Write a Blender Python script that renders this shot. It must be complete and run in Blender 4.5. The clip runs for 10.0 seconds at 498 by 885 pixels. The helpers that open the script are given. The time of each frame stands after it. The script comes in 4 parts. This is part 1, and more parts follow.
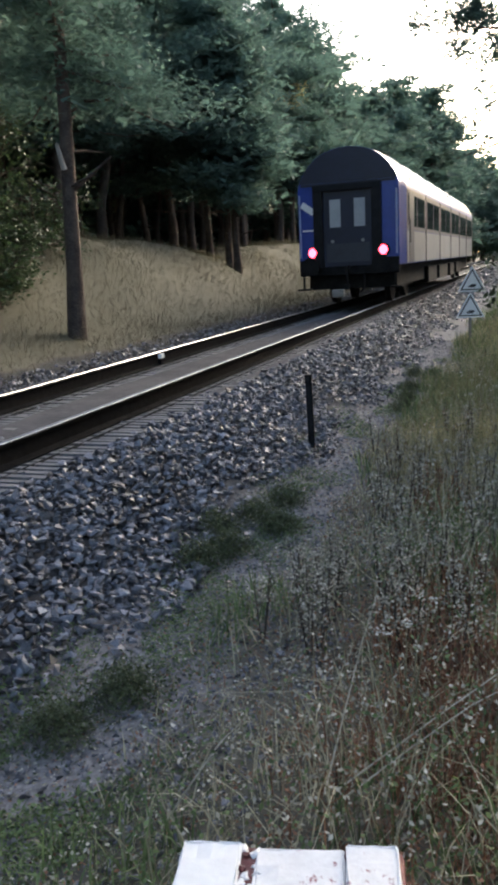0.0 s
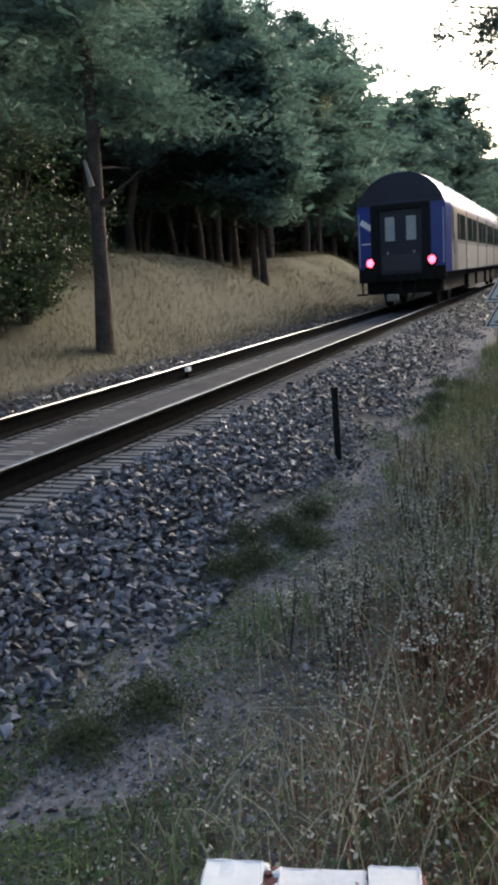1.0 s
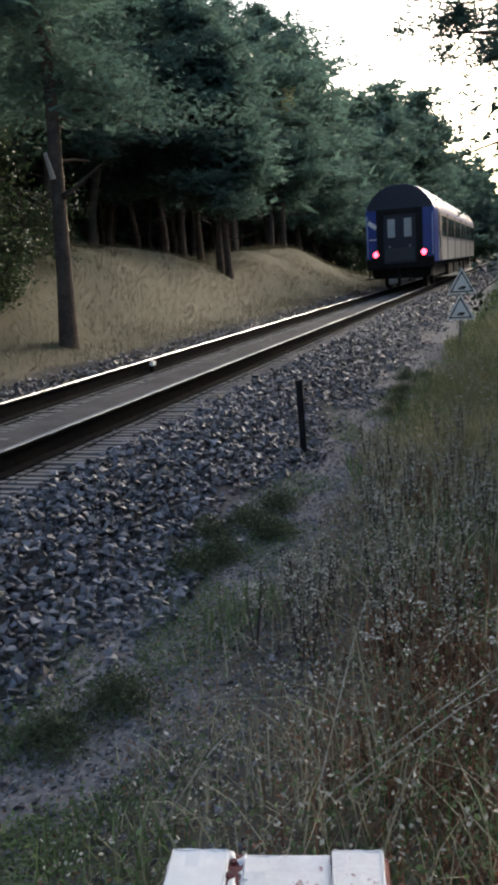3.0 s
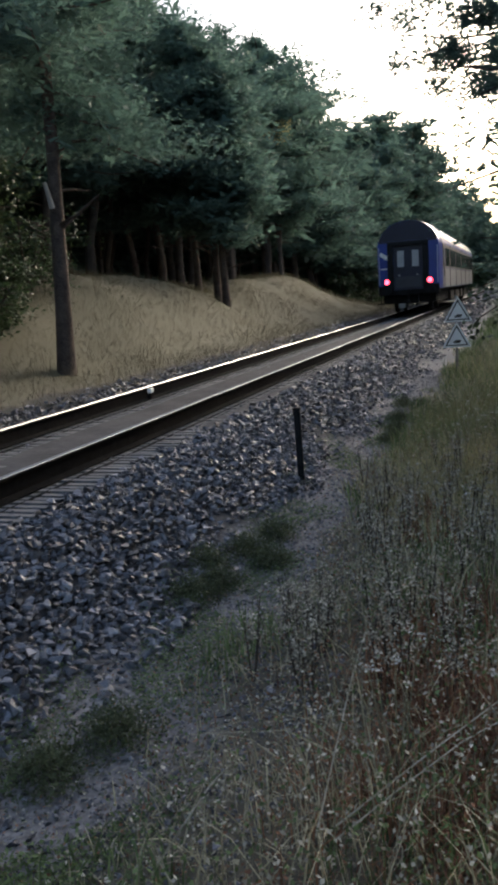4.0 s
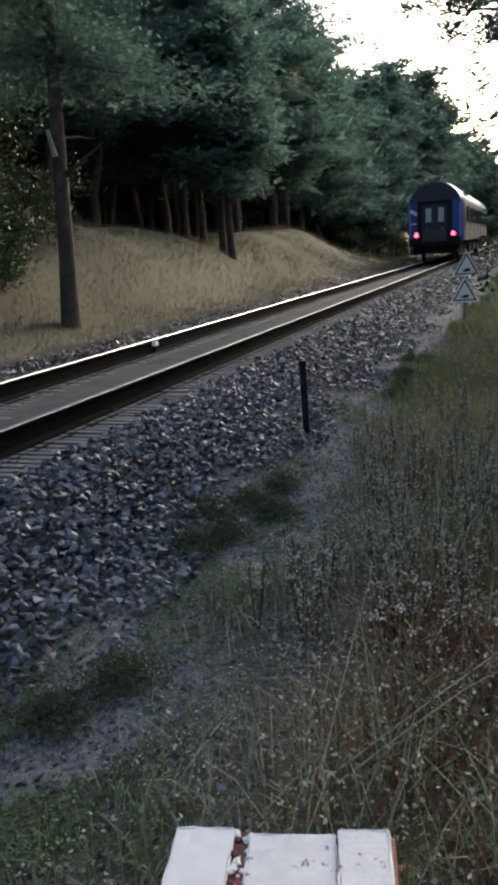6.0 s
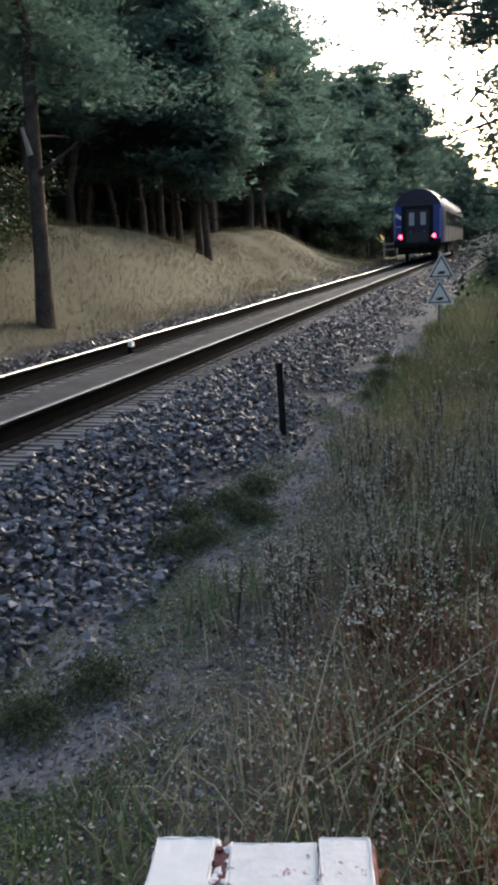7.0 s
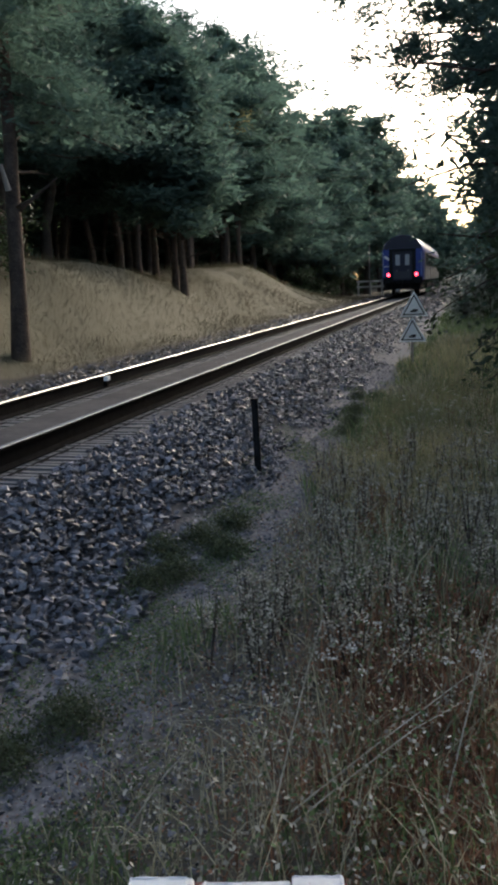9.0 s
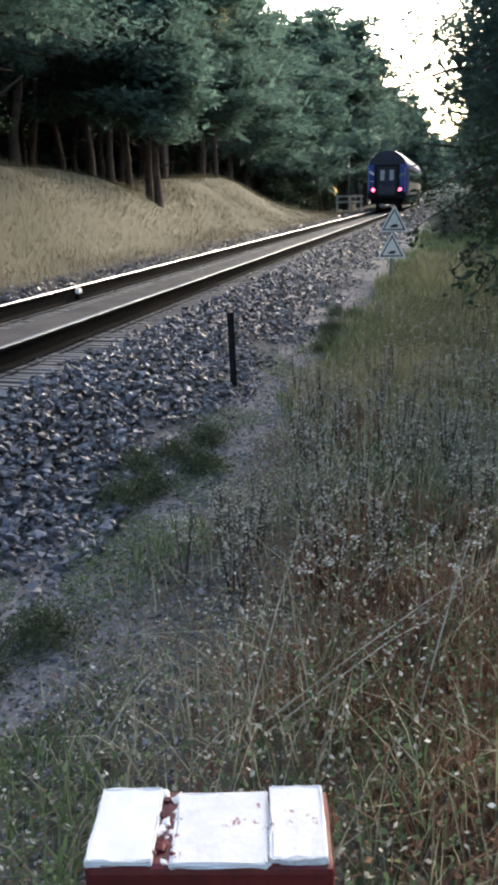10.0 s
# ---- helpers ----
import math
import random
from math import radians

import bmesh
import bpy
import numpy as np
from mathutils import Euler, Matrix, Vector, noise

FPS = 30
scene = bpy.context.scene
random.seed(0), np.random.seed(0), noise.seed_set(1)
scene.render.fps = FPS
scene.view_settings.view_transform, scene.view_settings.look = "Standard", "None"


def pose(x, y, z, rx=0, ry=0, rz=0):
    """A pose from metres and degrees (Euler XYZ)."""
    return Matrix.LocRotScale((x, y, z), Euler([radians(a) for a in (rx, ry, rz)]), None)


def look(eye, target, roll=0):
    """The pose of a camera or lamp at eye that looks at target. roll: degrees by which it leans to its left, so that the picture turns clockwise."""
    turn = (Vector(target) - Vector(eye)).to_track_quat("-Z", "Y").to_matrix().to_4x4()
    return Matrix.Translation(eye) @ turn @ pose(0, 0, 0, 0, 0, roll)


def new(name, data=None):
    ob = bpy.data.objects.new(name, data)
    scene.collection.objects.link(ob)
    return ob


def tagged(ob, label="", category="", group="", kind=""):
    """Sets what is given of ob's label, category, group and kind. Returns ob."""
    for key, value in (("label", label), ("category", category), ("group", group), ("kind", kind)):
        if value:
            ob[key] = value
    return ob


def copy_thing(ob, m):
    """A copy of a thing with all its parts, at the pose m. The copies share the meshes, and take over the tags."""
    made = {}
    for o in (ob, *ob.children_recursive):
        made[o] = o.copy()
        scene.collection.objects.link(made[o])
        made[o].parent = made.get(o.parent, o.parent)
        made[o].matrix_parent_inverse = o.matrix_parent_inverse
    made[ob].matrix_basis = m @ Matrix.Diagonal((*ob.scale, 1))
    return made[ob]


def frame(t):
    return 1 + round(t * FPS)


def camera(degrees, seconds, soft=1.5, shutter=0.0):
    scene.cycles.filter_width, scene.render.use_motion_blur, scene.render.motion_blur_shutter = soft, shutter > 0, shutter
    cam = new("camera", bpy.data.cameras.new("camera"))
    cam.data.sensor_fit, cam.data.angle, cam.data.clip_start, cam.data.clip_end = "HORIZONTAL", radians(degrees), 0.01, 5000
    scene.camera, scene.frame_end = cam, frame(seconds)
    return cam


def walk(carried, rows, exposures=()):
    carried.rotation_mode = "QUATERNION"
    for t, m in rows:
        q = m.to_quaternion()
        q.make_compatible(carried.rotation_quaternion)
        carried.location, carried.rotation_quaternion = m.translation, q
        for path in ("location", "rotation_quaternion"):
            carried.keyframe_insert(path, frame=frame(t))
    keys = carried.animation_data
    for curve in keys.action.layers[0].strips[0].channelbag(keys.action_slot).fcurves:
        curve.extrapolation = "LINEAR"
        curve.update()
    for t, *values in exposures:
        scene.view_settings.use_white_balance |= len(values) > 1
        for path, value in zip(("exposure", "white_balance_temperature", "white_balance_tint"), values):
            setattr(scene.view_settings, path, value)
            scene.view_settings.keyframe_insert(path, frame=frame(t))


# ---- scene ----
cam = camera(34.97, 10.0, soft=3.8)
walk(cam, [
    (0.0, pose(4.400, 0.007, 1.182, 77.269, 3.042, 19.251)),
    (0.5, pose(4.416, 0.005, 1.193, 77.735, 3.528, 19.714)),
    (1.0, pose(4.420, 0.001, 1.202, 78.181, 3.786, 21.163)),
    (1.5, pose(4.418, 0.003, 1.211, 79.465, 3.621, 19.992)),
    (2.0, pose(4.420, 0.001, 1.203, 78.224, 3.960, 20.838)),
    (2.2, pose(4.428, -0.003, 1.198, 77.300, 3.605, 18.556)),
    (3.3, pose(4.434, -0.001, 1.200, 77.910, 4.010, 18.631)),
    (3.5, pose(4.427, 0.005, 1.212, 79.362, 3.806, 18.106)),
    (4.0, pose(4.427, 0.004, 1.211, 79.460, 3.852, 18.465)),
    (4.5, pose(4.430, 0.003, 1.203, 78.303, 4.132, 20.252)),
    (5.0, pose(4.425, 0.015, 1.202, 78.888, 3.749, 17.493)),
    (5.5, pose(4.416, 0.029, 1.182, 76.765, 3.536, 17.765)),
    (5.7, pose(4.416, 0.016, 1.178, 76.594, 3.657, 18.646)),
    (6.8, pose(4.393, 0.023, 1.191, 75.587, 3.349, 18.802)),
    (7.0, pose(4.400, 0.021, 1.194, 76.223, 3.047, 17.148)),
    (7.5, pose(4.406, 0.001, 1.200, 78.171, 3.063, 16.462)),
    (8.0, pose(4.418, -0.005, 1.205, 79.054, 2.700, 15.822)),
    (8.5, pose(4.415, -0.009, 1.209, 79.325, 2.769, 16.614)),
    (9.0, pose(4.408, -0.006, 1.208, 78.618, 2.367, 15.440)),
    (9.5, pose(4.406, 0.048, 1.178, 76.297, 1.676, 12.570)),
    (10.0, pose(4.372, 0.080, 1.154, 72.701, 1.396, 13.778)),
], exposures=[(t, e, 6600, 10) for t, e in ((0.0, 1.82), (0.5, 1.62), (1.0, 1.6), (2.0, 1.55), (3.5, 1.28), (4.5, 1.2), (5.5, 1.14), (7.0, 1.48), (8.0, 1.1), (9.0, 1.16), (9.5, 1.24), (10.0, 2.02))])

# ---- light ----
SUN_ELEV, SUN_AZ = 22.0, 18.0  # degrees; azimuth clockwise from +y, along the track
world = bpy.data.worlds.new("evening_sky")
scene.world = world
world.use_nodes = True
wn = world.node_tree
sky = wn.nodes.new("ShaderNodeTexSky")
sky.sky_type, sky.sun_disc = "NISHITA", False
sky.sun_elevation, sky.sun_rotation = radians(SUN_ELEV), radians(SUN_AZ)
sky.dust_density, sky.air_density = 3.8, 1.0
wn.nodes["Background"].inputs["Strength"].default_value = 0.15
wn.links.new(sky.outputs[0], wn.nodes["Background"].inputs["Color"])
sun = new("sun", bpy.data.lights.new("sun", "SUN"))
sun.data.energy, sun.data.angle, sun.data.color = 1.2, radians(28), (1.0, 0.94, 0.85)
az, el = radians(SUN_AZ), radians(SUN_ELEV)
sun.matrix_world = look((math.sin(az) * math.cos(el) * 50, math.cos(az) * math.cos(el) * 50, math.sin(el) * 50), (0, 0, 0))


# ---- materials ----
def mat(name, base, dark=None, scale=8.0, rough=0.8, metal=0.0, bump=0.2, island=0.0, obrand=0.0, fine=6.0, through_light=0.0, emit=None, gloss=0.5):
    """A procedural surface: base mixed with dark at two scales of noise, a fine bump, and spread from piece to piece."""
    m = bpy.data.materials.new(name)
    m.use_nodes = True
    nt = m.node_tree
    b = nt.nodes["Principled BSDF"]
    b.inputs["Roughness"].default_value, b.inputs["Metallic"].default_value = rough, metal
    b.inputs["Specular IOR Level"].default_value = gloss
    if emit:
        b.inputs["Base Color"].default_value = (*base, 1)
        b.inputs["Emission Color"].default_value = (*emit[0], 1)
        b.inputs["Emission Strength"].default_value = emit[1]
        return m
    dark = dark or tuple(c * 0.55 for c in base)
    co = nt.nodes.new("ShaderNodeTexCoord")
    n1, n2 = nt.nodes.new("ShaderNodeTexNoise"), nt.nodes.new("ShaderNodeTexNoise")
    n1.inputs["Scale"].default_value, n2.inputs["Scale"].default_value = scale, scale * fine
    n1.inputs["Detail"].default_value, n2.inputs["Detail"].default_value = 4, 3
    for n in (n1, n2):
        nt.links.new(co.outputs["Object"], n.inputs["Vector"])
    avg = nt.nodes.new("ShaderNodeMath")
    avg.operation = "MULTIPLY_ADD"
    avg.inputs[1].default_value = 0.6
    half = nt.nodes.new("ShaderNodeMath")
    half.operation = "MULTIPLY"
    half.inputs[1].default_value = 0.4
    nt.links.new(n2.outputs["Fac"], half.inputs[0])
    nt.links.new(n1.outputs["Fac"], avg.inputs[0])
    nt.links.new(half.outputs[0], avg.inputs[2])
    ramp = nt.nodes.new("ShaderNodeValToRGB")
    ramp.color_ramp.elements[0].position, ramp.color_ramp.elements[1].position = 0.36, 0.62
    ramp.color_ramp.elements[0].color, ramp.color_ramp.elements[1].color = (*dark, 1), (*base, 1)
    nt.links.new(avg.outputs[0], ramp.inputs["Fac"])
    colour = ramp.outputs["Color"]
    for amount, node, socket in ((island, "ShaderNodeNewGeometry", "Random Per Island"), (obrand, "ShaderNodeObjectInfo", "Random")):
        if amount:
            src = nt.nodes.new(node)
            rng = nt.nodes.new("ShaderNodeMapRange")
            rng.inputs["To Min"].default_value, rng.inputs["To Max"].default_value = 1 - amount, 1 + amount
            nt.links.new(src.outputs[socket], rng.inputs["Value"])
            hs = nt.nodes.new("ShaderNodeHueSaturation")
            nt.links.new(rng.outputs[0], hs.inputs["Value"])
            nt.links.new(colour, hs.inputs["Color"])
            colour = hs.outputs["Color"]
    nt.links.new(colour, b.inputs["Base Color"])
    if bump:
        bp = nt.nodes.new("ShaderNodeBump")
        bp.inputs["Strength"].default_value, bp.inputs["Distance"].default_value = bump, 0.02
        nt.links.new(n2.outputs["Fac"], bp.inputs["Height"])
        nt.links.new(bp.outputs[0], b.inputs["Normal"])
    if through_light:
        tr = nt.nodes.new("ShaderNodeBsdfTranslucent")
        nt.links.new(colour, tr.inputs["Color"])
        mix = nt.nodes.new("ShaderNodeMixShader")
        mix.inputs[0].default_value = through_light
        nt.links.new(b.outputs[0], mix.inputs[1])
        nt.links.new(tr.outputs[0], mix.inputs[2])
        nt.links.new(mix.outputs[0], nt.nodes["Material Output"].inputs["Surface"])
    return m


M_STONE = mat("ballast_stone", (0.177, 0.18, 0.201), (0.068, 0.0707, 0.083), 22, 0.42, bump=0.2, island=0.75)
M_STONE_ONE = mat("ballast_stone_single", (0.177, 0.18, 0.201), (0.068, 0.0707, 0.083), 22, 0.42, bump=0.2, obrand=0.8)
M_SLEEPER = mat("sleeper_concrete", (0.165, 0.166, 0.172), (0.10, 0.10, 0.104), 3, 0.85, bump=0.3, obrand=0.12, island=0.1)
M_DUST = mat("track_dust", (0.10, 0.10, 0.105), (0.062, 0.062, 0.066), 2.5, 0.95, bump=0.4, gloss=0.12)
M_DARK_STRIP = mat("dark_strip_surface", (0.015, 0.0148, 0.015), (0.009, 0.0085, 0.008), 6, 0.95, bump=0.4, gloss=0.03)
M_RAIL_TOP = mat("polished_rail", (0.64, 0.632, 0.616), (0.56, 0.552, 0.536), 4, 0.38, 1.0, bump=0.02)
# rust taken down to near black: the shade on the rail sides is painted
M_RAIL = mat("shade_dark_rusty_rail", (0.013, 0.0125, 0.0125), (0.007, 0.0068, 0.0068), 12, 0.95, bump=0.3, gloss=0.03)
# darker copy of the rail top: the weaker sky reflection is in the colour
M_WEAK_GLINT_TOP = mat("weak_glint_rail_top", (0.20, 0.225, 0.27), (0.12, 0.135, 0.16), 9, 0.5, 0.5, bump=0.03)
M_BARK = mat("pine_bark", (0.10, 0.078, 0.066), (0.04, 0.033, 0.03), 5, 0.95, bump=0.9, gloss=0.12)
M_NEEDLE = mat("pine_needles", (0.10, 0.17, 0.142), (0.06, 0.108, 0.09), 1.2, 0.65, bump=0, island=0.22, obrand=0.14, through_light=0.48, gloss=0.25)
M_LEAF = mat("oak_leaves", (0.055, 0.092, 0.038), (0.028, 0.05, 0.022), 1.5, 0.5, bump=0, island=0.4, obrand=0.1, through_light=0.3)
# leaf colour lifted to near white: sun glare painted in
M_SUNLIT_PALE = mat("sunlit_pale_leaves", (0.42, 0.45, 0.40), (0.22, 0.26, 0.20), 1.5, 0.4, bump=0, island=0.4, through_light=0.35)
M_DRY = mat("dry_grass", (0.124, 0.115, 0.0765), (0.0788, 0.0765, 0.0495), 0.5, 0.85, bump=0, island=0.15, through_light=0.3)
M_STRAW = mat("straw_yellow_grass", (0.568, 0.499, 0.27), (0.365, 0.324, 0.175), 0.8, 0.85, bump=0, island=0.35, through_light=0.35)
# yellow leaf colour stands for sun on a treetop
M_SUNLIT_YELLOW = mat("sunlit_yellow_leaves", (0.46, 0.40, 0.20), (0.28, 0.26, 0.13), 1.5, 0.6, bump=0, island=0.35, through_light=0.45)
M_WEED = mat("weed_stems", (0.435, 0.404, 0.279), (0.175, 0.175, 0.112), 0.9, 0.85, bump=0, island=0.6, through_light=0.3)
M_GREEN = mat("green_weeds", (0.181, 0.25, 0.104), (0.0852, 0.128, 0.0549), 1.5, 0.75, bump=0, island=0.45, through_light=0.35)
M_TUFT = mat("weed_tuft_leaves", (0.10, 0.125, 0.062), (0.055, 0.075, 0.037), 3, 0.75, bump=0, island=0.3, through_light=0.35)
M_FRESH = mat("fresh_grass", (0.285, 0.295, 0.155), (0.17, 0.19, 0.095), 1.5, 0.75, bump=0, island=0.35, through_light=0.4)
M_RUST_PLANT = mat("russet_weeds", (0.34, 0.175, 0.105), (0.16, 0.085, 0.054), 2, 0.85, bump=0, island=0.45, through_light=0.25)
M_SEED = mat("pale_seed_heads", (0.584, 0.549, 0.468), (0.292, 0.281, 0.21), 3, 0.85, bump=0, island=0.6, through_light=0.25)
M_FLOWER = mat("white_flowers", (0.72, 0.70, 0.64), (0.5, 0.5, 0.45), 30, 0.7, bump=0, island=0.2, through_light=0.2)
M_BLUE = mat("blue_coach_paint", (0.016, 0.052, 0.30), (0.011, 0.037, 0.22), 1.5, 0.35, bump=0.03)
M_NAVY = mat("dark_navy_paint", (0.0085, 0.0119, 0.0357), (0.0051, 0.00765, 0.0221), 1.5, 0.5, bump=0.05)
M_ROOF = mat("coach_roof_metal", (0.68, 0.68, 0.671), (0.561, 0.561, 0.561), 1.2, 0.4, 0.15, bump=0.05)
M_GREY = mat("light_grey_coach_paint", (0.4, 0.392, 0.376), (0.304, 0.296, 0.288), 0.8, 0.4, bump=0.03)
M_BAND = mat("grey_brown_coach_band", (0.16, 0.145, 0.14), (0.11, 0.10, 0.10), 1.0, 0.4, bump=0.03)
M_KICK = mat("dark_grey_door_panel", (0.04, 0.042, 0.055), (0.03, 0.03, 0.04), 2, 0.6, bump=0.05)
M_PALEBLUE = mat("pale_blue_rail_paint", (0.30, 0.38, 0.62), (0.22, 0.28, 0.48), 3, 0.4, bump=0.02)
M_BLACK = mat("black_running_gear", (0.018, 0.017, 0.017), (0.008, 0.008, 0.008), 4, 0.8, bump=0.3, gloss=0.12)
M_RUBBER = mat("black_rubber", (0.02, 0.02, 0.022), (0.012, 0.012, 0.013), 5, 0.7, bump=0.15, gloss=0.12)
M_STEEL = mat("worn_steel", (0.32, 0.31, 0.30), (0.2, 0.19, 0.18), 6, 0.5, 0.7, bump=0.1)
M_STALK = mat("dark_dead_stalk", (0.075, 0.058, 0.045), (0.04, 0.032, 0.026), 8, 0.9, bump=0, island=0.4)
M_WHITE = mat("white_paint", (0.9, 0.9, 0.89), (0.8, 0.8, 0.79), 4, 0.55, bump=0.05)
M_SIGNBLACK = mat("sign_black", (0.015, 0.015, 0.016), (0.01, 0.01, 0.01), 8, 0.5, bump=0)
M_RED = mat("dark_red_paint", (0.15, 0.013, 0.016), (0.07, 0.008, 0.009), 9, 0.45, bump=0.15)
M_POST = mat("tarred_post", (0.022, 0.022, 0.024), (0.01, 0.01, 0.011), 10, 0.75, bump=0.4, gloss=0.12)
M_TAIL = mat("tail_lamp_glass", (0.5, 0.01, 0.02), emit=((1.0, 0.04, 0.075), 5.0))
M_PANE = mat("pale_door_pane", (0.42, 0.43, 0.45), (0.34, 0.35, 0.37), 3, 0.2, bump=0)
M_GLASS = mat("dark_window_glass", (0.03, 0.033, 0.036), (0.02, 0.022, 0.025), 2, 0.08, bump=0)
M_STEEL_WOOD = mat("pale_broken_wood", (0.34, 0.31, 0.28), (0.2, 0.18, 0.16), 8, 0.8, bump=0.3)
M_WOODWHITE = mat("weathered_white_wood", (0.55, 0.54, 0.5), (0.4, 0.4, 0.37), 3, 0.7, bump=0.2)


def ground_material():
    m = mat("verge_soil", (0.15, 0.132, 0.098), (0.065, 0.06, 0.045), 1.6, 0.95, bump=0.6)
    nt = m.node_tree
    b = nt.nodes["Principled BSDF"]
    soil = b.inputs["Base Color"].links[0].from_socket
    co = nt.nodes.new("ShaderNodeTexCoord")
    sep = nt.nodes.new("ShaderNodeSeparateXYZ")
    nt.links.new(co.outputs["Object"], sep.inputs[0])
    wob = nt.nodes.new("ShaderNodeTexNoise")
    wob.inputs["Scale"].default_value = 1.1
    nt.links.new(co.outputs["Object"], wob.inputs["Vector"])
    add = nt.nodes.new("ShaderNodeMath")
    add.operation = "MULTIPLY_ADD"
    add.inputs[1].default_value = 0.7
    nt.links.new(wob.outputs["Fac"], add.inputs[0])
    nt.links.new(sep.outputs["X"], add.inputs[2])
    # gravel path beside the ballast; near-black under the stones paints their shadow gaps
    ramp = nt.nodes.new("ShaderNodeValToRGB")
    div = nt.nodes.new("ShaderNodeMapRange")
    div.inputs["From Min"].default_value, div.inputs["From Max"].default_value = -10, 10
    nt.links.new(add.outputs[0], div.inputs["Value"])
    r = ramp.color_ramp
    r.elements[0].position, r.elements[0].color = 0.0, (0, 0, 0, 1)
    r.elements[1].position, r.elements[1].color = 0.425, (0, 0, 0, 1)
    for p, v in ((0.435, 0.0), (0.622, 0.0), (0.642, 1.0), (0.664, 1.0), (0.678, 0.0)):
        r.elements.new(p).color = (v, v, v, 1)
    nt.links.new(div.outputs[0], ramp.inputs["Fac"])
    grit = nt.nodes.new("ShaderNodeTexNoise")
    grit.inputs["Scale"].default_value, grit.inputs["Detail"].default_value = 28, 6
    nt.links.new(co.outputs["Object"], grit.inputs["Vector"])
    gr = nt.nodes.new("ShaderNodeValToRGB")
    gr.color_ramp.elements[0].position, gr.color_ramp.elements[0].color = 0.35, (0.095, 0.093, 0.094, 1)
    gr.color_ramp.elements[1].position, gr.color_ramp.elements[1].color = 0.65, (0.27, 0.26, 0.26, 1)
    nt.links.new(grit.outputs["Fac"], gr.inputs["Fac"])
    bed = nt.nodes.new("ShaderNodeValToRGB")
    bed.color_ramp.elements[0].position, bed.color_ramp.elements[0].color = 0.40, (0, 0, 0, 1)
    bed.color_ramp.elements[1].position, bed.color_ramp.elements[1].color = 0.41, (1, 1, 1, 1)
    bed.color_ramp.elements.new(0.632).color = (1, 1, 1, 1)
    bed.color_ramp.elements.new(0.642).color = (0, 0, 0, 1)
    nt.links.new(div.outputs[0], bed.inputs["Fac"])
    # shade between the ballast stones, put into the ground colour
    under = nt.nodes.new("ShaderNodeMixRGB")
    under.inputs[2].default_value = (0.028, 0.028, 0.03, 1)
    nt.links.new(bed.outputs["Color"], under.inputs["Fac"])
    nt.links.new(soil, under.inputs[1])
    soil = under.outputs[0]
    bank = nt.nodes.new("ShaderNodeValToRGB")
    bank.color_ramp.elements[0].position, bank.color_ramp.elements[0].color = 0.0, (0, 0, 0, 1)
    bank.color_ramp.elements[1].position, bank.color_ramp.elements[1].color = 0.14, (0, 0, 0, 1)
    for at, v in ((0.20, 1.0), (0.395, 1.0), (0.41, 0.0)):
        bank.color_ramp.elements.new(at).color = (v, v, v, 1)
    nt.links.new(div.outputs[0], bank.inputs["Fac"])
    thatch = nt.nodes.new("ShaderNodeMixRGB")
    thatch.inputs[2].default_value = (0.094, 0.089, 0.059, 1)
    nt.links.new(bank.outputs["Color"], thatch.inputs["Fac"])
    nt.links.new(soil, thatch.inputs[1])
    soil = thatch.outputs[0]
    mix = nt.nodes.new("ShaderNodeMixRGB")
    nt.links.new(ramp.outputs["Color"], mix.inputs["Fac"])
    nt.links.new(soil, mix.inputs[1])
    nt.links.new(gr.outputs["Color"], mix.inputs[2])
    nt.links.new(mix.outputs[0], b.inputs["Base Color"])
    return m


M_GROUND = ground_material()


def chipped_material():
    """White paint with red showing through in chips."""
    m = mat("chipped_white_paint", (0.84, 0.83, 0.82), (0.74, 0.73, 0.72), 14, 0.5, bump=0.06)
    nt = m.node_tree
    b = nt.nodes["Principled BSDF"]
    white = b.inputs["Base Color"].links[0].from_socket
    co = nt.nodes.new("ShaderNodeTexCoord")
    n = nt.nodes.new("ShaderNodeTexNoise")
    n.inputs["Scale"].default_value, n.inputs["Detail"].default_value, n.inputs["Roughness"].default_value = 26, 6, 0.7
    nt.links.new(co.outputs["Object"], n.inputs["Vector"])
    r = nt.nodes.new("ShaderNodeValToRGB")
    r.color_ramp.elements[0].position, r.color_ramp.elements[1].position = 0.60, 0.66
    nt.links.new(n.outputs["Fac"], r.inputs["Fac"])
    mix = nt.nodes.new("ShaderNodeMixRGB")
    mix.inputs[2].default_value = (0.27, 0.09, 0.10, 1)
    nt.links.new(r.outputs["Color"], mix.inputs["Fac"])
    nt.links.new(white, mix.inputs[1])
    nt.links.new(mix.outputs[0], b.inputs["Base Color"])
    return m


M_CHIPPED = chipped_material()


# ---- mesh helpers ----
def place(name, me, material, parent=None, label=""):
    me.materials.append(material)
    ob = new(name, me)
    ob.parent = parent
    if label:
        ob["label"] = label
    return ob


def part(name, bm, material, parent=None, label="", smooth=False):
    me = bpy.data.meshes.new(name)
    bm.to_mesh(me)
    bm.free()
    if smooth:
        me.polygons.foreach_set("use_smooth", [True] * len(me.polygons))
    return place(name, me, material, parent, label)


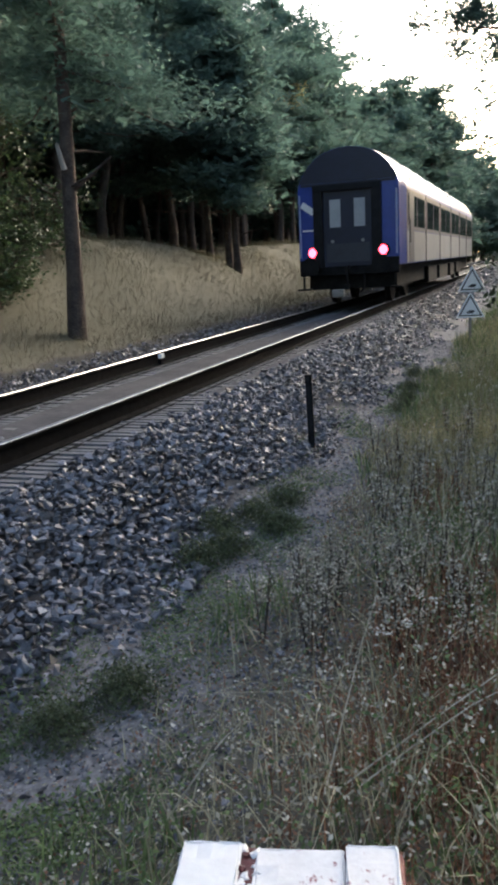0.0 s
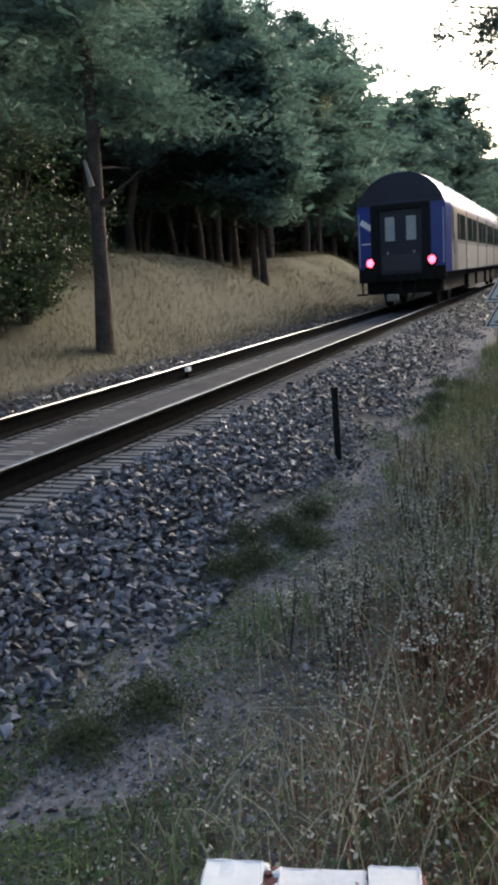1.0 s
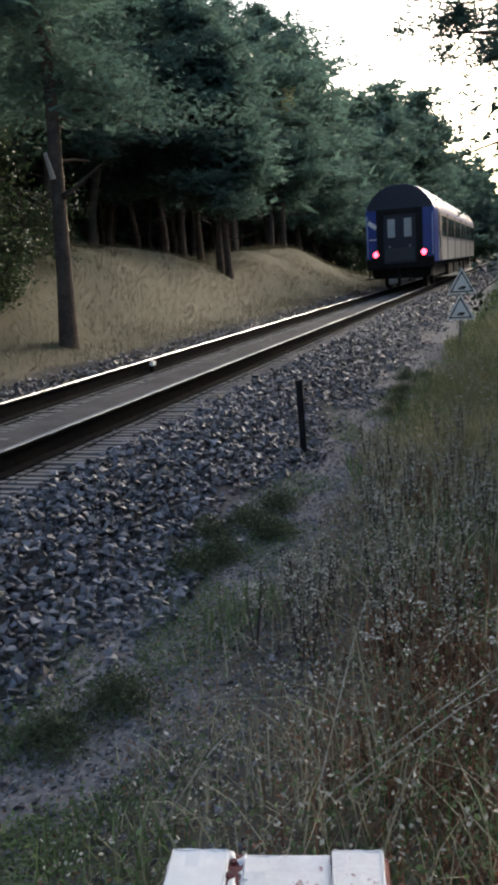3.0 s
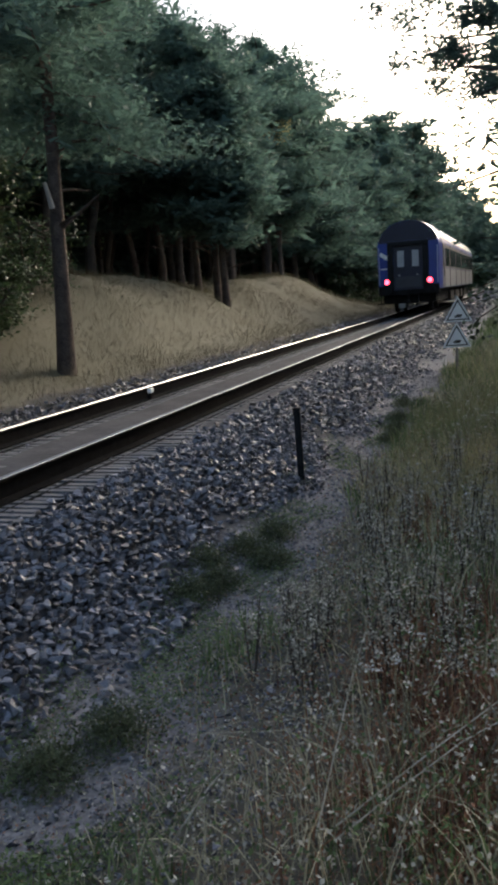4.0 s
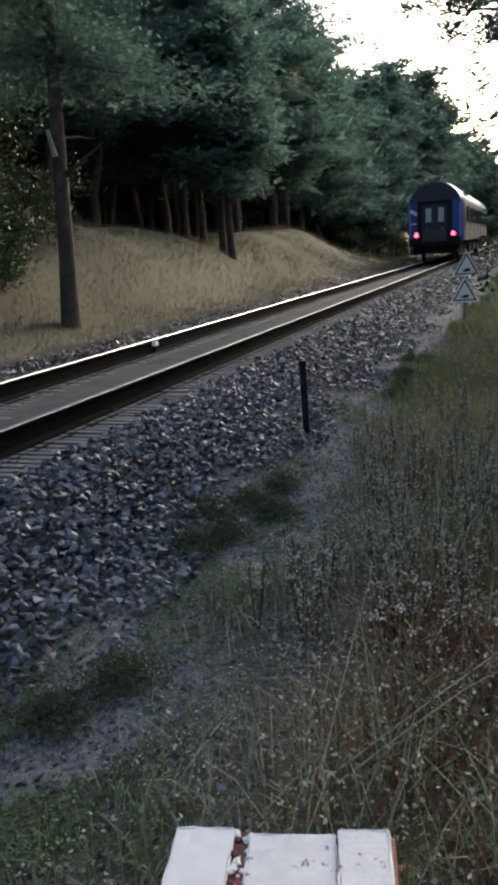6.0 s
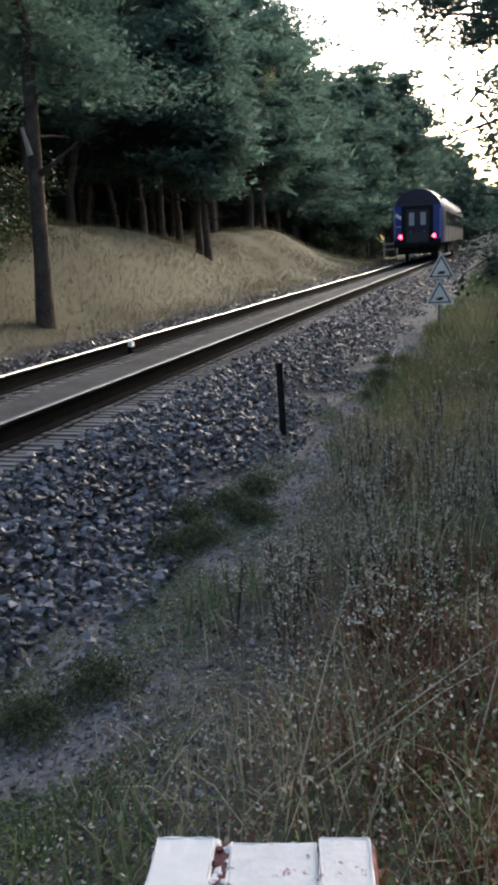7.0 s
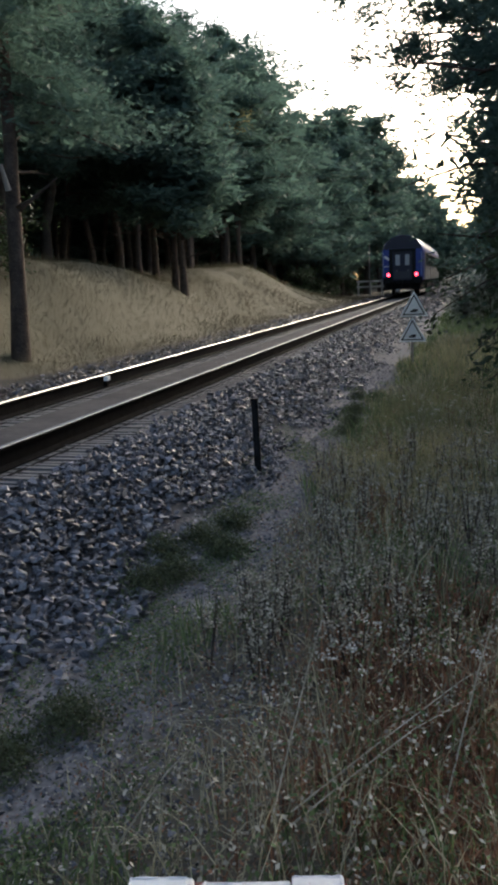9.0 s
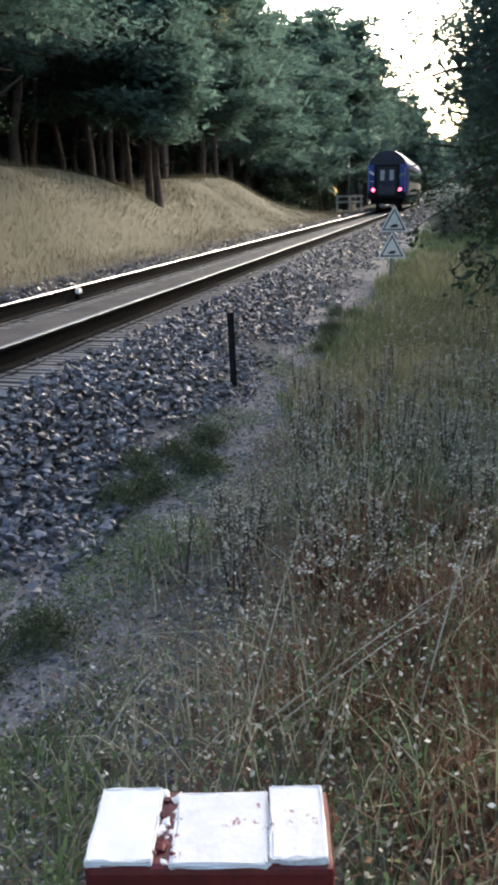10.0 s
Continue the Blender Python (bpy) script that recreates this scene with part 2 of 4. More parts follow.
def part_np(name, verts, faces, material, parent=None, label="", smooth=False):
    """One mesh from arrays; faces is an (n, 3) or (n, 4) array."""
    me = bpy.data.meshes.new(name)
    v, fc = np.asarray(verts, dtype=np.float32), np.asarray(faces, dtype=np.int32)
    me.vertices.add(len(v))
    me.vertices.foreach_set("co", v.ravel())
    k = fc.shape[1]
    me.loops.add(fc.size)
    me.loops.foreach_set("vertex_index", fc.ravel())
    me.polygons.add(len(fc))
    me.polygons.foreach_set("loop_start", np.arange(0, fc.size, k, dtype=np.int32))
    me.update(calc_edges=True)
    me.validate()
    me.polygons.foreach_set("use_smooth", [smooth] * len(me.polygons))
    return place(name, me, material, parent, label)


def thing(name, m, label, category, group="", kind=""):
    ob = new(name)
    ob.matrix_basis = m
    return tagged(ob, label, category, group, kind)


def box(bm, x0, x1, y0, y1, z0, z1, bevel=0.0, m=None):
    made = bmesh.ops.create_cube(bm, size=1.0)["verts"]
    for v in made:
        v.co = Vector(((x0 + x1) / 2 + v.co.x * (x1 - x0), (y0 + y1) / 2 + v.co.y * (y1 - y0), (z0 + z1) / 2 + v.co.z * (z1 - z0)))
    if bevel:
        edges = list({e for v in made for e in v.link_edges})
        made = bmesh.ops.bevel(bm, geom=edges, offset=bevel, segments=2, affect="EDGES", profile=0.6)["verts"]
    if m:
        bmesh.ops.transform(bm, matrix=m, verts=list({v for v in made if v.is_valid}))
    return bm


def boxed(name, dims, material, parent, bevel=0.0, label="", m=None):
    return part(name, box(bmesh.new(), *dims, bevel, m), material, parent, label)


def rod(bm, a, b, r0, r1=None, seg=8):
    a, b = Vector(a), Vector(b)
    r1 = r0 if r1 is None else r1
    made = bmesh.ops.create_cone(bm, cap_ends=True, segments=seg, radius1=r0, radius2=r1, depth=(b - a).length)["verts"]
    turn = (b - a).to_track_quat("Z", "Y").to_matrix().to_4x4()
    bmesh.ops.transform(bm, matrix=Matrix.Translation((a + b) / 2) @ turn, verts=made)
    return bm


def extruded(bm, outline, y0, y1, taper=None):
    """A closed (x, z) outline carried from y0 to y1, with caps; taper scales x at y0."""
    rings = []
    for y, s in ((y0, taper or 1.0), (y1, 1.0)):
        rings.append([bm.verts.new((x * s, y, z)) for x, z in outline])
    n = len(outline)
    for i in range(n):
        bm.faces.new((rings[0][i], rings[0][(i + 1) % n], rings[1][(i + 1) % n], rings[1][i]))
    bm.faces.new(rings[0][::-1])
    bm.faces.new(rings[1])
    bmesh.ops.recalc_face_normals(bm, faces=bm.faces)
    return bm


# ---- ground ----
def smooth01(a, b, x):
    t = np.clip((x - a) / (b - a), 0, 1)
    return t * t * (3 - 2 * t)


def lumps(x, y):
    return (np.sin(x * 1.7 + 1.3 * np.sin(y * 0.9)) * np.sin(y * 1.3 + 0.7 * np.sin(x * 1.1)) * 0.5
            + np.sin(x * 4.1 + y * 2.3) * np.sin(y * 3.7 - x * 1.9) * 0.25)


def crest(y):
    """Height of the dry bank along the track."""
    return np.interp(y, [-30, 8, 13, 17, 22, 26, 31, 37, 43, 49, 60, 90], [0.1, 0.2, 1.2, 2.05, 1.9, 1.35, 1.85, 2.0, 1.0, 0.2, 0.0, 0.0])


def ground_z(x, y):
    x, y = np.asarray(x, float), np.asarray(y, float)
    z = np.full(np.broadcast(x, y).shape, -0.25)
    z = np.where(x > 1.3, -0.25 - 0.43 * smooth01(1.35, 2.55, x), z)
    z = np.where(x > 2.5, z + 0.08 * smooth01(3.0, 4.0, x) + 0.10 * smooth01(4.2, 9, x), z)
    z = np.where(x < -1.4, -0.25 + 0.17 * smooth01(-1.6, -2.2, x) + 0.30 * smooth01(-2.0, -4.0, x) * smooth01(60, 40, y)
                 + (crest(y) - 0.2) * smooth01(-2.6, -6.2, x), z)
    rough = 0.10 * smooth01(1.9, 4, np.abs(x - 0.2))
    return z + rough * lumps(x, y) * 0.8


def build_ground():
    xs = np.concatenate([[-900, -300, -120, -60, -35], np.arange(-24, -8, 1.0), np.arange(-8, 8, 0.2), np.arange(8, 24, 1.0), [35, 60, 120, 300, 900]])
    ys = np.concatenate([[-900, -200, -60, -25, -12, -6], np.arange(-3, 20, 0.25), np.arange(20, 60, 0.6), np.arange(60, 140, 3.0), [150, 180, 240, 400, 900]])
    X, Y = np.meshgrid(xs, ys)
    Z = ground_z(X, Y)
    v = np.stack([X, Y, Z], -1).reshape(-1, 3)
    nx = len(xs)
    i, j = np.meshgrid(np.arange(nx - 1), np.arange(len(ys) - 1))
    a = (j * nx + i).ravel()
    g = part_np("ground", v, np.stack([a, a + 1, a + nx + 1, a + nx], -1), M_GROUND, smooth=True)
    tagged(g, "sandy verge soil with a grey gravel path", "ground", kind="structure")


build_ground()


# ---- the track ----
TRACK_A, TRACK_B = -25.0, 103.0


def build_rail(x, name, top_material, label):
    """A flat-bottomed rail: foot, web and rusty head in a shade-dark colour, with a polished running surface."""
    rail = thing(name, pose(x, 0, 0), "rusty steel rail with shade-dark painted sides and a polished running top", "rail", "rails of the track", kind="structure")
    half = [(0.070, -0.196), (0.070, -0.184), (0.012, -0.160), (0.010, -0.05), (0.034, -0.036), (0.036, -0.018), (0.030, -0.009), (0.024, -0.009)]
    outline = half + [(-px, pz) for px, pz in half[::-1]]
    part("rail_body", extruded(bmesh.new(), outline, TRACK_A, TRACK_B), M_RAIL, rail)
    top = [(-0.027, -0.016), (0.027, -0.016), (0.027, -0.009), (0.022, -0.004), (0.012, -0.0008), (-0.012, -0.0008), (-0.022, -0.004), (-0.027, -0.009)]
    part("running_surface", extruded(bmesh.new(), top, TRACK_A, TRACK_B), top_material, rail, label)


build_rail(-0.7525, "rail", M_RAIL_TOP, "bright polished running surface")
build_rail(0.7525, "rail", M_WEAK_GLINT_TOP, "running surface with its weaker sky reflection painted grey")
PITCH = 0.115


def build_sleepers():
    bed = thing("track_bed", pose(0, 0, 0), "close-laid grey concrete sleeper bars in dust", "track bed", kind="structure")
    me = None
    rnd = random.Random(4)
    rows = int((TRACK_B - TRACK_A) / PITCH)
    rest = bmesh.new()
    for i in range(rows):
        y = TRACK_A + i * PITCH
        near = 1.0 < y < 34.0
        dx, dz = rnd.uniform(-0.05, 0.05), rnd.uniform(-0.006, 0.004)
        if near:
            if me is None:
                ob = boxed("sleeper", (-1.22, 1.22, -0.036, 0.036, -0.29, -0.197), M_SLEEPER, bed, 0.006)
                me = ob.data
            else:
                ob = new("sleeper", me)
                ob.parent = bed
            ob.location = (dx, y, dz)
        elif -4 < y:
            box(rest, -1.22 + dx, 1.22 + dx, y - 0.036, y + 0.036, -0.29, -0.199)
    tagged(part("sleepers_beyond", rest, M_SLEEPER, bed), kind="stuff")
    # near-black strips along both sides of each rail
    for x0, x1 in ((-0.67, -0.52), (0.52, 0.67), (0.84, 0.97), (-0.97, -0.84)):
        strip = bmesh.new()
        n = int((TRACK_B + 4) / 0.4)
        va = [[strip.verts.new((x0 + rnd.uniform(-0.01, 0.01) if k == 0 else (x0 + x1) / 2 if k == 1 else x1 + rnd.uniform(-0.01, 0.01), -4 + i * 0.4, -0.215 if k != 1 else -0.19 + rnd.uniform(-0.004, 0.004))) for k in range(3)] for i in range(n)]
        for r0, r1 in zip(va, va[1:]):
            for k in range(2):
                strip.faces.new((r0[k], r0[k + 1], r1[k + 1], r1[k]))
        tagged(part("dark_strip", strip, M_DARK_STRIP, bed, smooth=True), kind="stuff")
    # dust packed between the bars
    for x0, x1, h in ((-0.52, 0.52, -0.203), (-1.35, -0.9, -0.212), (0.98, 1.2, -0.220)):
        ys = np.arange(TRACK_A, TRACK_B, 0.3)
        xs = np.linspace(x0, x1, 6)
        X, Y = np.meshgrid(xs, ys)
        Z = h + 0.008 * lumps(X * 3, Y * 1.7) + (0.018 * smooth01(4.5, 7.5, Y) if x0 < 0.6 else 0.028 * smooth01(6.0, 9.5, Y))
        Z[:, [0, -1]] -= 0.04
        i, j = np.meshgrid(np.arange(5), np.arange(len(ys) - 1))
        a = (j * 6 + i).ravel()
        tagged(part_np("dust_fill", np.stack([X, Y, Z], -1).reshape(-1, 3), np.stack([a, a + 1, a + 7, a + 6], -1), M_DUST, bed, smooth=True), kind="stuff")


def stone_shape(seed):
    """A broken stone: the hull of a few scattered points."""
    rnd = random.Random(seed)
    bm = bmesh.new()
    for k in range(8):
        p = Vector((rnd.gauss(0, 1), rnd.gauss(0, 1), rnd.gauss(0, 1))).normalized() * rnd.uniform(0.42, 0.62)
        bm.verts.new((p.x * 1.15, p.y * 0.9, p.z * 0.62))
    hull = bmesh.ops.convex_hull(bm, input=bm.verts[:])
    bmesh.ops.delete(bm, geom=list({g for g in hull["geom_interior"] + hull["geom_unused"] if isinstance(g, bmesh.types.BMVert)}), context="VERTS")
    bmesh.ops.triangulate(bm, faces=bm.faces[:])
    bmesh.ops.recalc_face_normals(bm, faces=bm.faces)
    bm.verts.index_update()
    co = np.array([v.co for v in bm.verts])
    fc = np.array([[v.index for v in f.verts] for f in bm.faces])
    bm.free()
    return co, fc


STONES = [stone_shape(i) for i in range(9)]


def random_turns(n, rng, tilt=0.42):
    a, b, c = rng.uniform(0, 2 * np.pi, n), rng.normal(0, tilt, n), rng.normal(0, tilt, n)
    ca, sa, cb, sb, cc, sc = np.cos(a), np.sin(a), np.cos(b), np.sin(b), np.cos(c), np.sin(c)
    o, l = np.zeros(n), np.ones(n)
    rz = np.stack([ca, -sa, o, sa, ca, o, o, o, l], -1).reshape(n, 3, 3)
    rx = np.stack([l, o, o, o, cb, -sb, o, sb, cb], -1).reshape(n, 3, 3)
    ry = np.stack([cc, o, sc, o, l, o, -sc, o, cc], -1).reshape(n, 3, 3)
    return rz @ rx @ ry


def stones_at(x, y, z, size, rng):
    """Arrays of many loose stones."""
    V, F, base = [], [], 0
    kind = rng.integers(0, len(STONES), len(x))
    for k, (co, fc) in enumerate(STONES):
        pick = np.where(kind == k)[0]
        n = len(pick)
        if not n:
            continue
        R = random_turns(n, rng)
        v = np.einsum("nij,vj->nvi", R, co) * size[pick][:, None, None] + np.stack([x[pick], y[pick], z[pick]], -1)[:, None]
        F.append((fc[None] + (np.arange(n) * len(co))[:, None, None]).reshape(-1, 3) + base)
        V.append(v.reshape(-1, 3))
        base += n * len(co)
    return np.concatenate(V), np.concatenate(F)


def build_ballast():
    ballast = thing("ballast", pose(0, 0, 0), "blue-grey crushed stone ballast shoulder beside the rail", "ballast", kind="structure")
    rng = np.random.default_rng(11)
    V, F, base = [], [], 0
    for y0, y1, per, s0, s1 in ((0.5, 9, 950, 0.04, 0.072), (9, 18, 400, 0.045, 0.085), (18, 45, 85, 0.065, 0.115), (45, 105, 18, 0.13, 0.2), (-9, 0.5, 260, 0.05, 0.09)):
        for x0, x1, dens in ((1.12, 2.62, 1.0), (-2.0, -1.25, 0.6)):
            n = int((y1 - y0) * (x1 - x0) * per * dens)
            x, y = rng.uniform(x0, x1, n), rng.uniform(y0, y1, n)
            edge = 2.42 + 0.22 * np.sin(y * 1.9) + 0.12 * np.sin(y * 5.1 + 1) + rng.normal(0, 0.10, n)
            keep = (x < edge) | (rng.random(n) < 0.05)
            x, y = x[keep], y[keep]
            s = rng.uniform(s0, s1, len(x)) * rng.choice([0.75, 1, 1, 1.25], len(x))
            v, f = stones_at(x, y, ground_z(x, y) + s * rng.choice([0.05, 0.15, 0.45, 0.75], len(x)), s, rng)
            V.append(v)
            F.append(f + base)
            base += len(v)
    n = 90
    x, y = rng.uniform(-0.5, 1.1, n), rng.uniform(4, 24, n)
    s = rng.uniform(0.025, 0.06, n)
    v, f = stones_at(x, y, np.full(n, -0.185), s, rng)
    V.append(v)
    F.append(f + base)
    base += len(v)
    # stray grit on the path
    n = 17000
    x, y = rng.uniform(2.25, 3.6, n), 0.8 + 17 * rng.random(n) ** 1.6
    s = 0.009 + 0.036 * rng.random(n) ** 2.5
    v, f = stones_at(x, y, ground_z(x, y) + s * 0.15, s, rng)
    V.append(v)
    F.append(f + base)
    tagged(part_np("ballast_stones", np.concatenate(V), np.concatenate(F), M_STONE, ballast), kind="stuff")
    meshes = []
    for co, fc in STONES:
        ob = part_np("stone", co, fc, M_STONE_ONE, ballast)
        meshes.append(ob.data)
        bpy.data.objects.remove(ob)
    rnd = random.Random(5)
    for i in range(300):
        ob = new("stone", meshes[i % len(meshes)])
        ob.parent = ballast
        x, y, s = rnd.uniform(1.35, 2.35), rnd.uniform(2.4, 5.2), rnd.uniform(0.05, 0.075)
        ob.location = (x, y, float(ground_z(x, y)) + s * 0.42)
        ob.rotation_euler = (rnd.gauss(0, 0.35), rnd.gauss(0, 0.35), rnd.uniform(0, 6.28))
        ob.scale = (s, s, s)


# ---- trees ----
def tube(pts, radii, seg):
    """Arrays of a tapered bent tube."""
    pts, V, F = np.asarray(pts, float), [], []
    n = len(pts)
    d = np.gradient(pts, axis=0)
    d /= np.linalg.norm(d, axis=1)[:, None] + 1e-9
    ref = np.where(np.abs(d[:, 2:3]) > 0.9, np.array([[1.0, 0, 0]]), np.array([[0, 0, 1.0]]))
    u = np.cross(d, ref)
    u /= np.linalg.norm(u, axis=1)[:, None]
    w = np.cross(d, u)
    ang = np.linspace(0, 2 * np.pi, seg, endpoint=False)
    ring = (np.cos(ang)[None, :, None] * u[:, None] + np.sin(ang)[None, :, None] * w[:, None]) * np.asarray(radii)[:, None, None] + pts[:, None]
    for i in range(n - 1):
        for k in range(seg):
            F.append((i * seg + k, i * seg + (k + 1) % seg, (i + 1) * seg + (k + 1) % seg, (i + 1) * seg + k))
    return ring.reshape(-1, 3), np.array(F)


class Pile:
    def __init__(self):
        self.v, self.f, self.n = [], [], 0

    def add(self, v, f):
        self.v.append(v)
        self.f.append(f + self.n)
        self.n += len(v)

    def arrays(self):
        return np.concatenate(self.v), np.concatenate(self.f)


def leaf_quads(centres, length, width, rng, flat=0.5, droop=0.0):
    """Diamond-shaped leaves or needle sprays at the centres."""
    n = len(centres)
    a = rng.uniform(0, 2 * np.pi, n)
    d = np.stack([np.cos(a), np.sin(a), rng.normal(-droop, flat, n)], -1)
    d /= np.linalg.norm(d, axis=1)[:, None]
    s = np.cross(d, rng.normal(0, 1, (n, 3)) + np.array([0, 0, 1.5]))
    s /= np.linalg.norm(s, axis=1)[:, None] + 1e-9
    L = (length * rng.uniform(0.6, 1.3, n))[:, None]
    W = (width * rng.uniform(0.6, 1.3, n))[:, None]
    v = np.stack([centres - d * L / 2, centres + s * W / 2 + d * L * 0.08, centres + d * L / 2, centres - s * W / 2 + d * L * 0.08], 1)
    return v.reshape(-1, 3), np.arange(4 * n).reshape(n, 4)


def needle_tris(centres, length, width, rng, flat=0.35):
    """Needle sprays: one slim triangle each."""
    n = len(centres)
    a = rng.uniform(0, 2 * np.pi, n)
    d = np.stack([np.cos(a), np.sin(a), rng.normal(0.1, flat, n)], -1)
    d /= np.linalg.norm(d, axis=1)[:, None]
    s = np.cross(d, rng.normal(0, 1, (n, 3)) + np.array([0, 0, 1.2]))
    s /= np.linalg.norm(s, axis=1)[:, None] + 1e-9
    L = (length * rng.uniform(0.6, 1.4, n))[:, None]
    W = (width * rng.uniform(0.6, 1.4, n))[:, None]
    v = np.stack([centres + s * W / 2, centres + d * L, centres - s * W / 2], 1)
    return v.reshape(-1, 3), np.arange(3 * n).reshape(n, 3)


def pine(name, seed, height, bare, spread, leaves, leaf=(0.34, 0.10), trunk_r=0.17, label="", m=None, wobble=0.12, pad=0.36, reach=(), limbs=0, inner=1200, coarse=(0.5, 0.2), tuft=1):
    """A Scots pine: bent trunk, dead stubs below, layered limbs with needle pads above."""
    rng = np.random.default_rng(seed)
    tree = thing(name, m or pose(0, 0, 0), label, "tree", "pines along the track")
    wood, green, deep = Pile(), [], []
    k = 10
    hs = np.linspace(0, height, k)
    bend = np.cumsum(rng.normal(0, wobble, (k, 2)), 0)
    bend -= bend[0]
    trunk = np.column_stack([bend + np.outer(hs / height, rng.normal(0, wobble * 2.5, 2)), hs])
    trunk[0, 2] = -0.35
    wood.add(*tube(trunk, trunk_r * (1 - 0.85 * hs / height) * np.where(hs < 0.1, 1.25, 1), 8))
    limbs = limbs or int(20 + height * 1.3)
    for i in range(limbs + len(reach)):
        t = bare + (1 - bare) * (i + rng.random()) / limbs if i < limbs else reach[i - limbs][0] / height
        h = t * height
        p0 = np.array([np.interp(h, hs, trunk[:, c]) for c in range(3)])
        a = rng.uniform(0, 2 * np.pi)
        crown = (1 - min(1, (t - bare) / (1 - bare)) ** 2.8) * 0.75 + 0.25 if t > bare else 1.0
        ln = spread * crown * rng.uniform(0.55, 1.15)
        out = np.array([math.cos(a), math.sin(a), rng.uniform(-0.1, 0.35)])
        if i >= limbs:
            ln, out = reach[i - limbs][2], np.array([math.cos(radians(reach[i - limbs][1])), math.sin(radians(reach[i - limbs][1])), reach[i - limbs][3]])
        pts = np.array([p0 + out * ln * s + np.array([0, 0, -0.10 * ln * s * s + 0.05 * ln * math.sin(5 * s + i)]) for s in (0, 0.35, 0.7, 1.0)])
        r = trunk_r * 0.28 * (1 - 0.6 * t)
        wood.add(*tube(pts, [r, r * 0.75, r * 0.45, r * 0.15], 3))
        per = int(leaves / limbs * (0.15 + 1.2 * crown))
        pads = max(3, int(ln * 3.2))
        wide = 0.22 if tuft == 1 else 0.15
        if i >= limbs:
            per, pads, wide = per * 5, 18, 0.06
        for q in range(pads):
            s = rng.uniform(0.12, 1.05)
            c = p0 + out * ln * s + np.array([*rng.normal(0, wide * ln * s, 2), rng.normal(0.08, 0.10)])
            g = rng.normal(0, 1, (per // pads // tuft + 1, 3)) * np.array([pad, pad, pad * (0.36 if tuft == 1 else 0.85)]) * (1.0 if i < limbs else 0.55)
            green.append(np.repeat(c + g, tuft, 0))
        k_in = max(2, int(inner / limbs * crown * 1.3))
        deep.append(p0 + out * ln * rng.uniform(0.0, 0.8 if tuft == 1 else 0.66, (k_in, 1)) + rng.normal(0, 1, (k_in, 3)) * np.array([wide * 0.7 * ln, wide * 0.7 * ln, 0.13 if tuft == 1 else 0.3 if i < limbs else 0.08]))
    for i in range(int(9 * bare * 2)):
        h = rng.uniform(min(0.14, bare * 0.5), bare) * height
        p0 = np.array([np.interp(h, hs, trunk[:, c]) for c in range(3)])
        a = rng.uniform(0, 6.28)
        out = np.array([math.cos(a), math.sin(a), rng.uniform(-0.2, 0.5)]) * rng.uniform(0.3, 1.3)
        wood.add(*tube([p0, p0 + out * 0.5, p0 + out + np.array([0, 0, -0.05])], [0.03, 0.02, 0.006], 4))
    part_np("trunk", *wood.arrays(), M_BARK, tree, "rough grey-brown bark", smooth=True)
    crown = Pile()
    crown.add(*needle_tris(np.concatenate(green), leaf[0], leaf[1], rng, 0.35 if tuft == 1 else 0.6))
    crown.add(*needle_tris(np.concatenate(deep), coarse[0], coarse[1], rng, 0.5))
    part_np("crown", *crown.arrays(), M_NEEDLE, tree, "blue-green needle pads")
    return tree


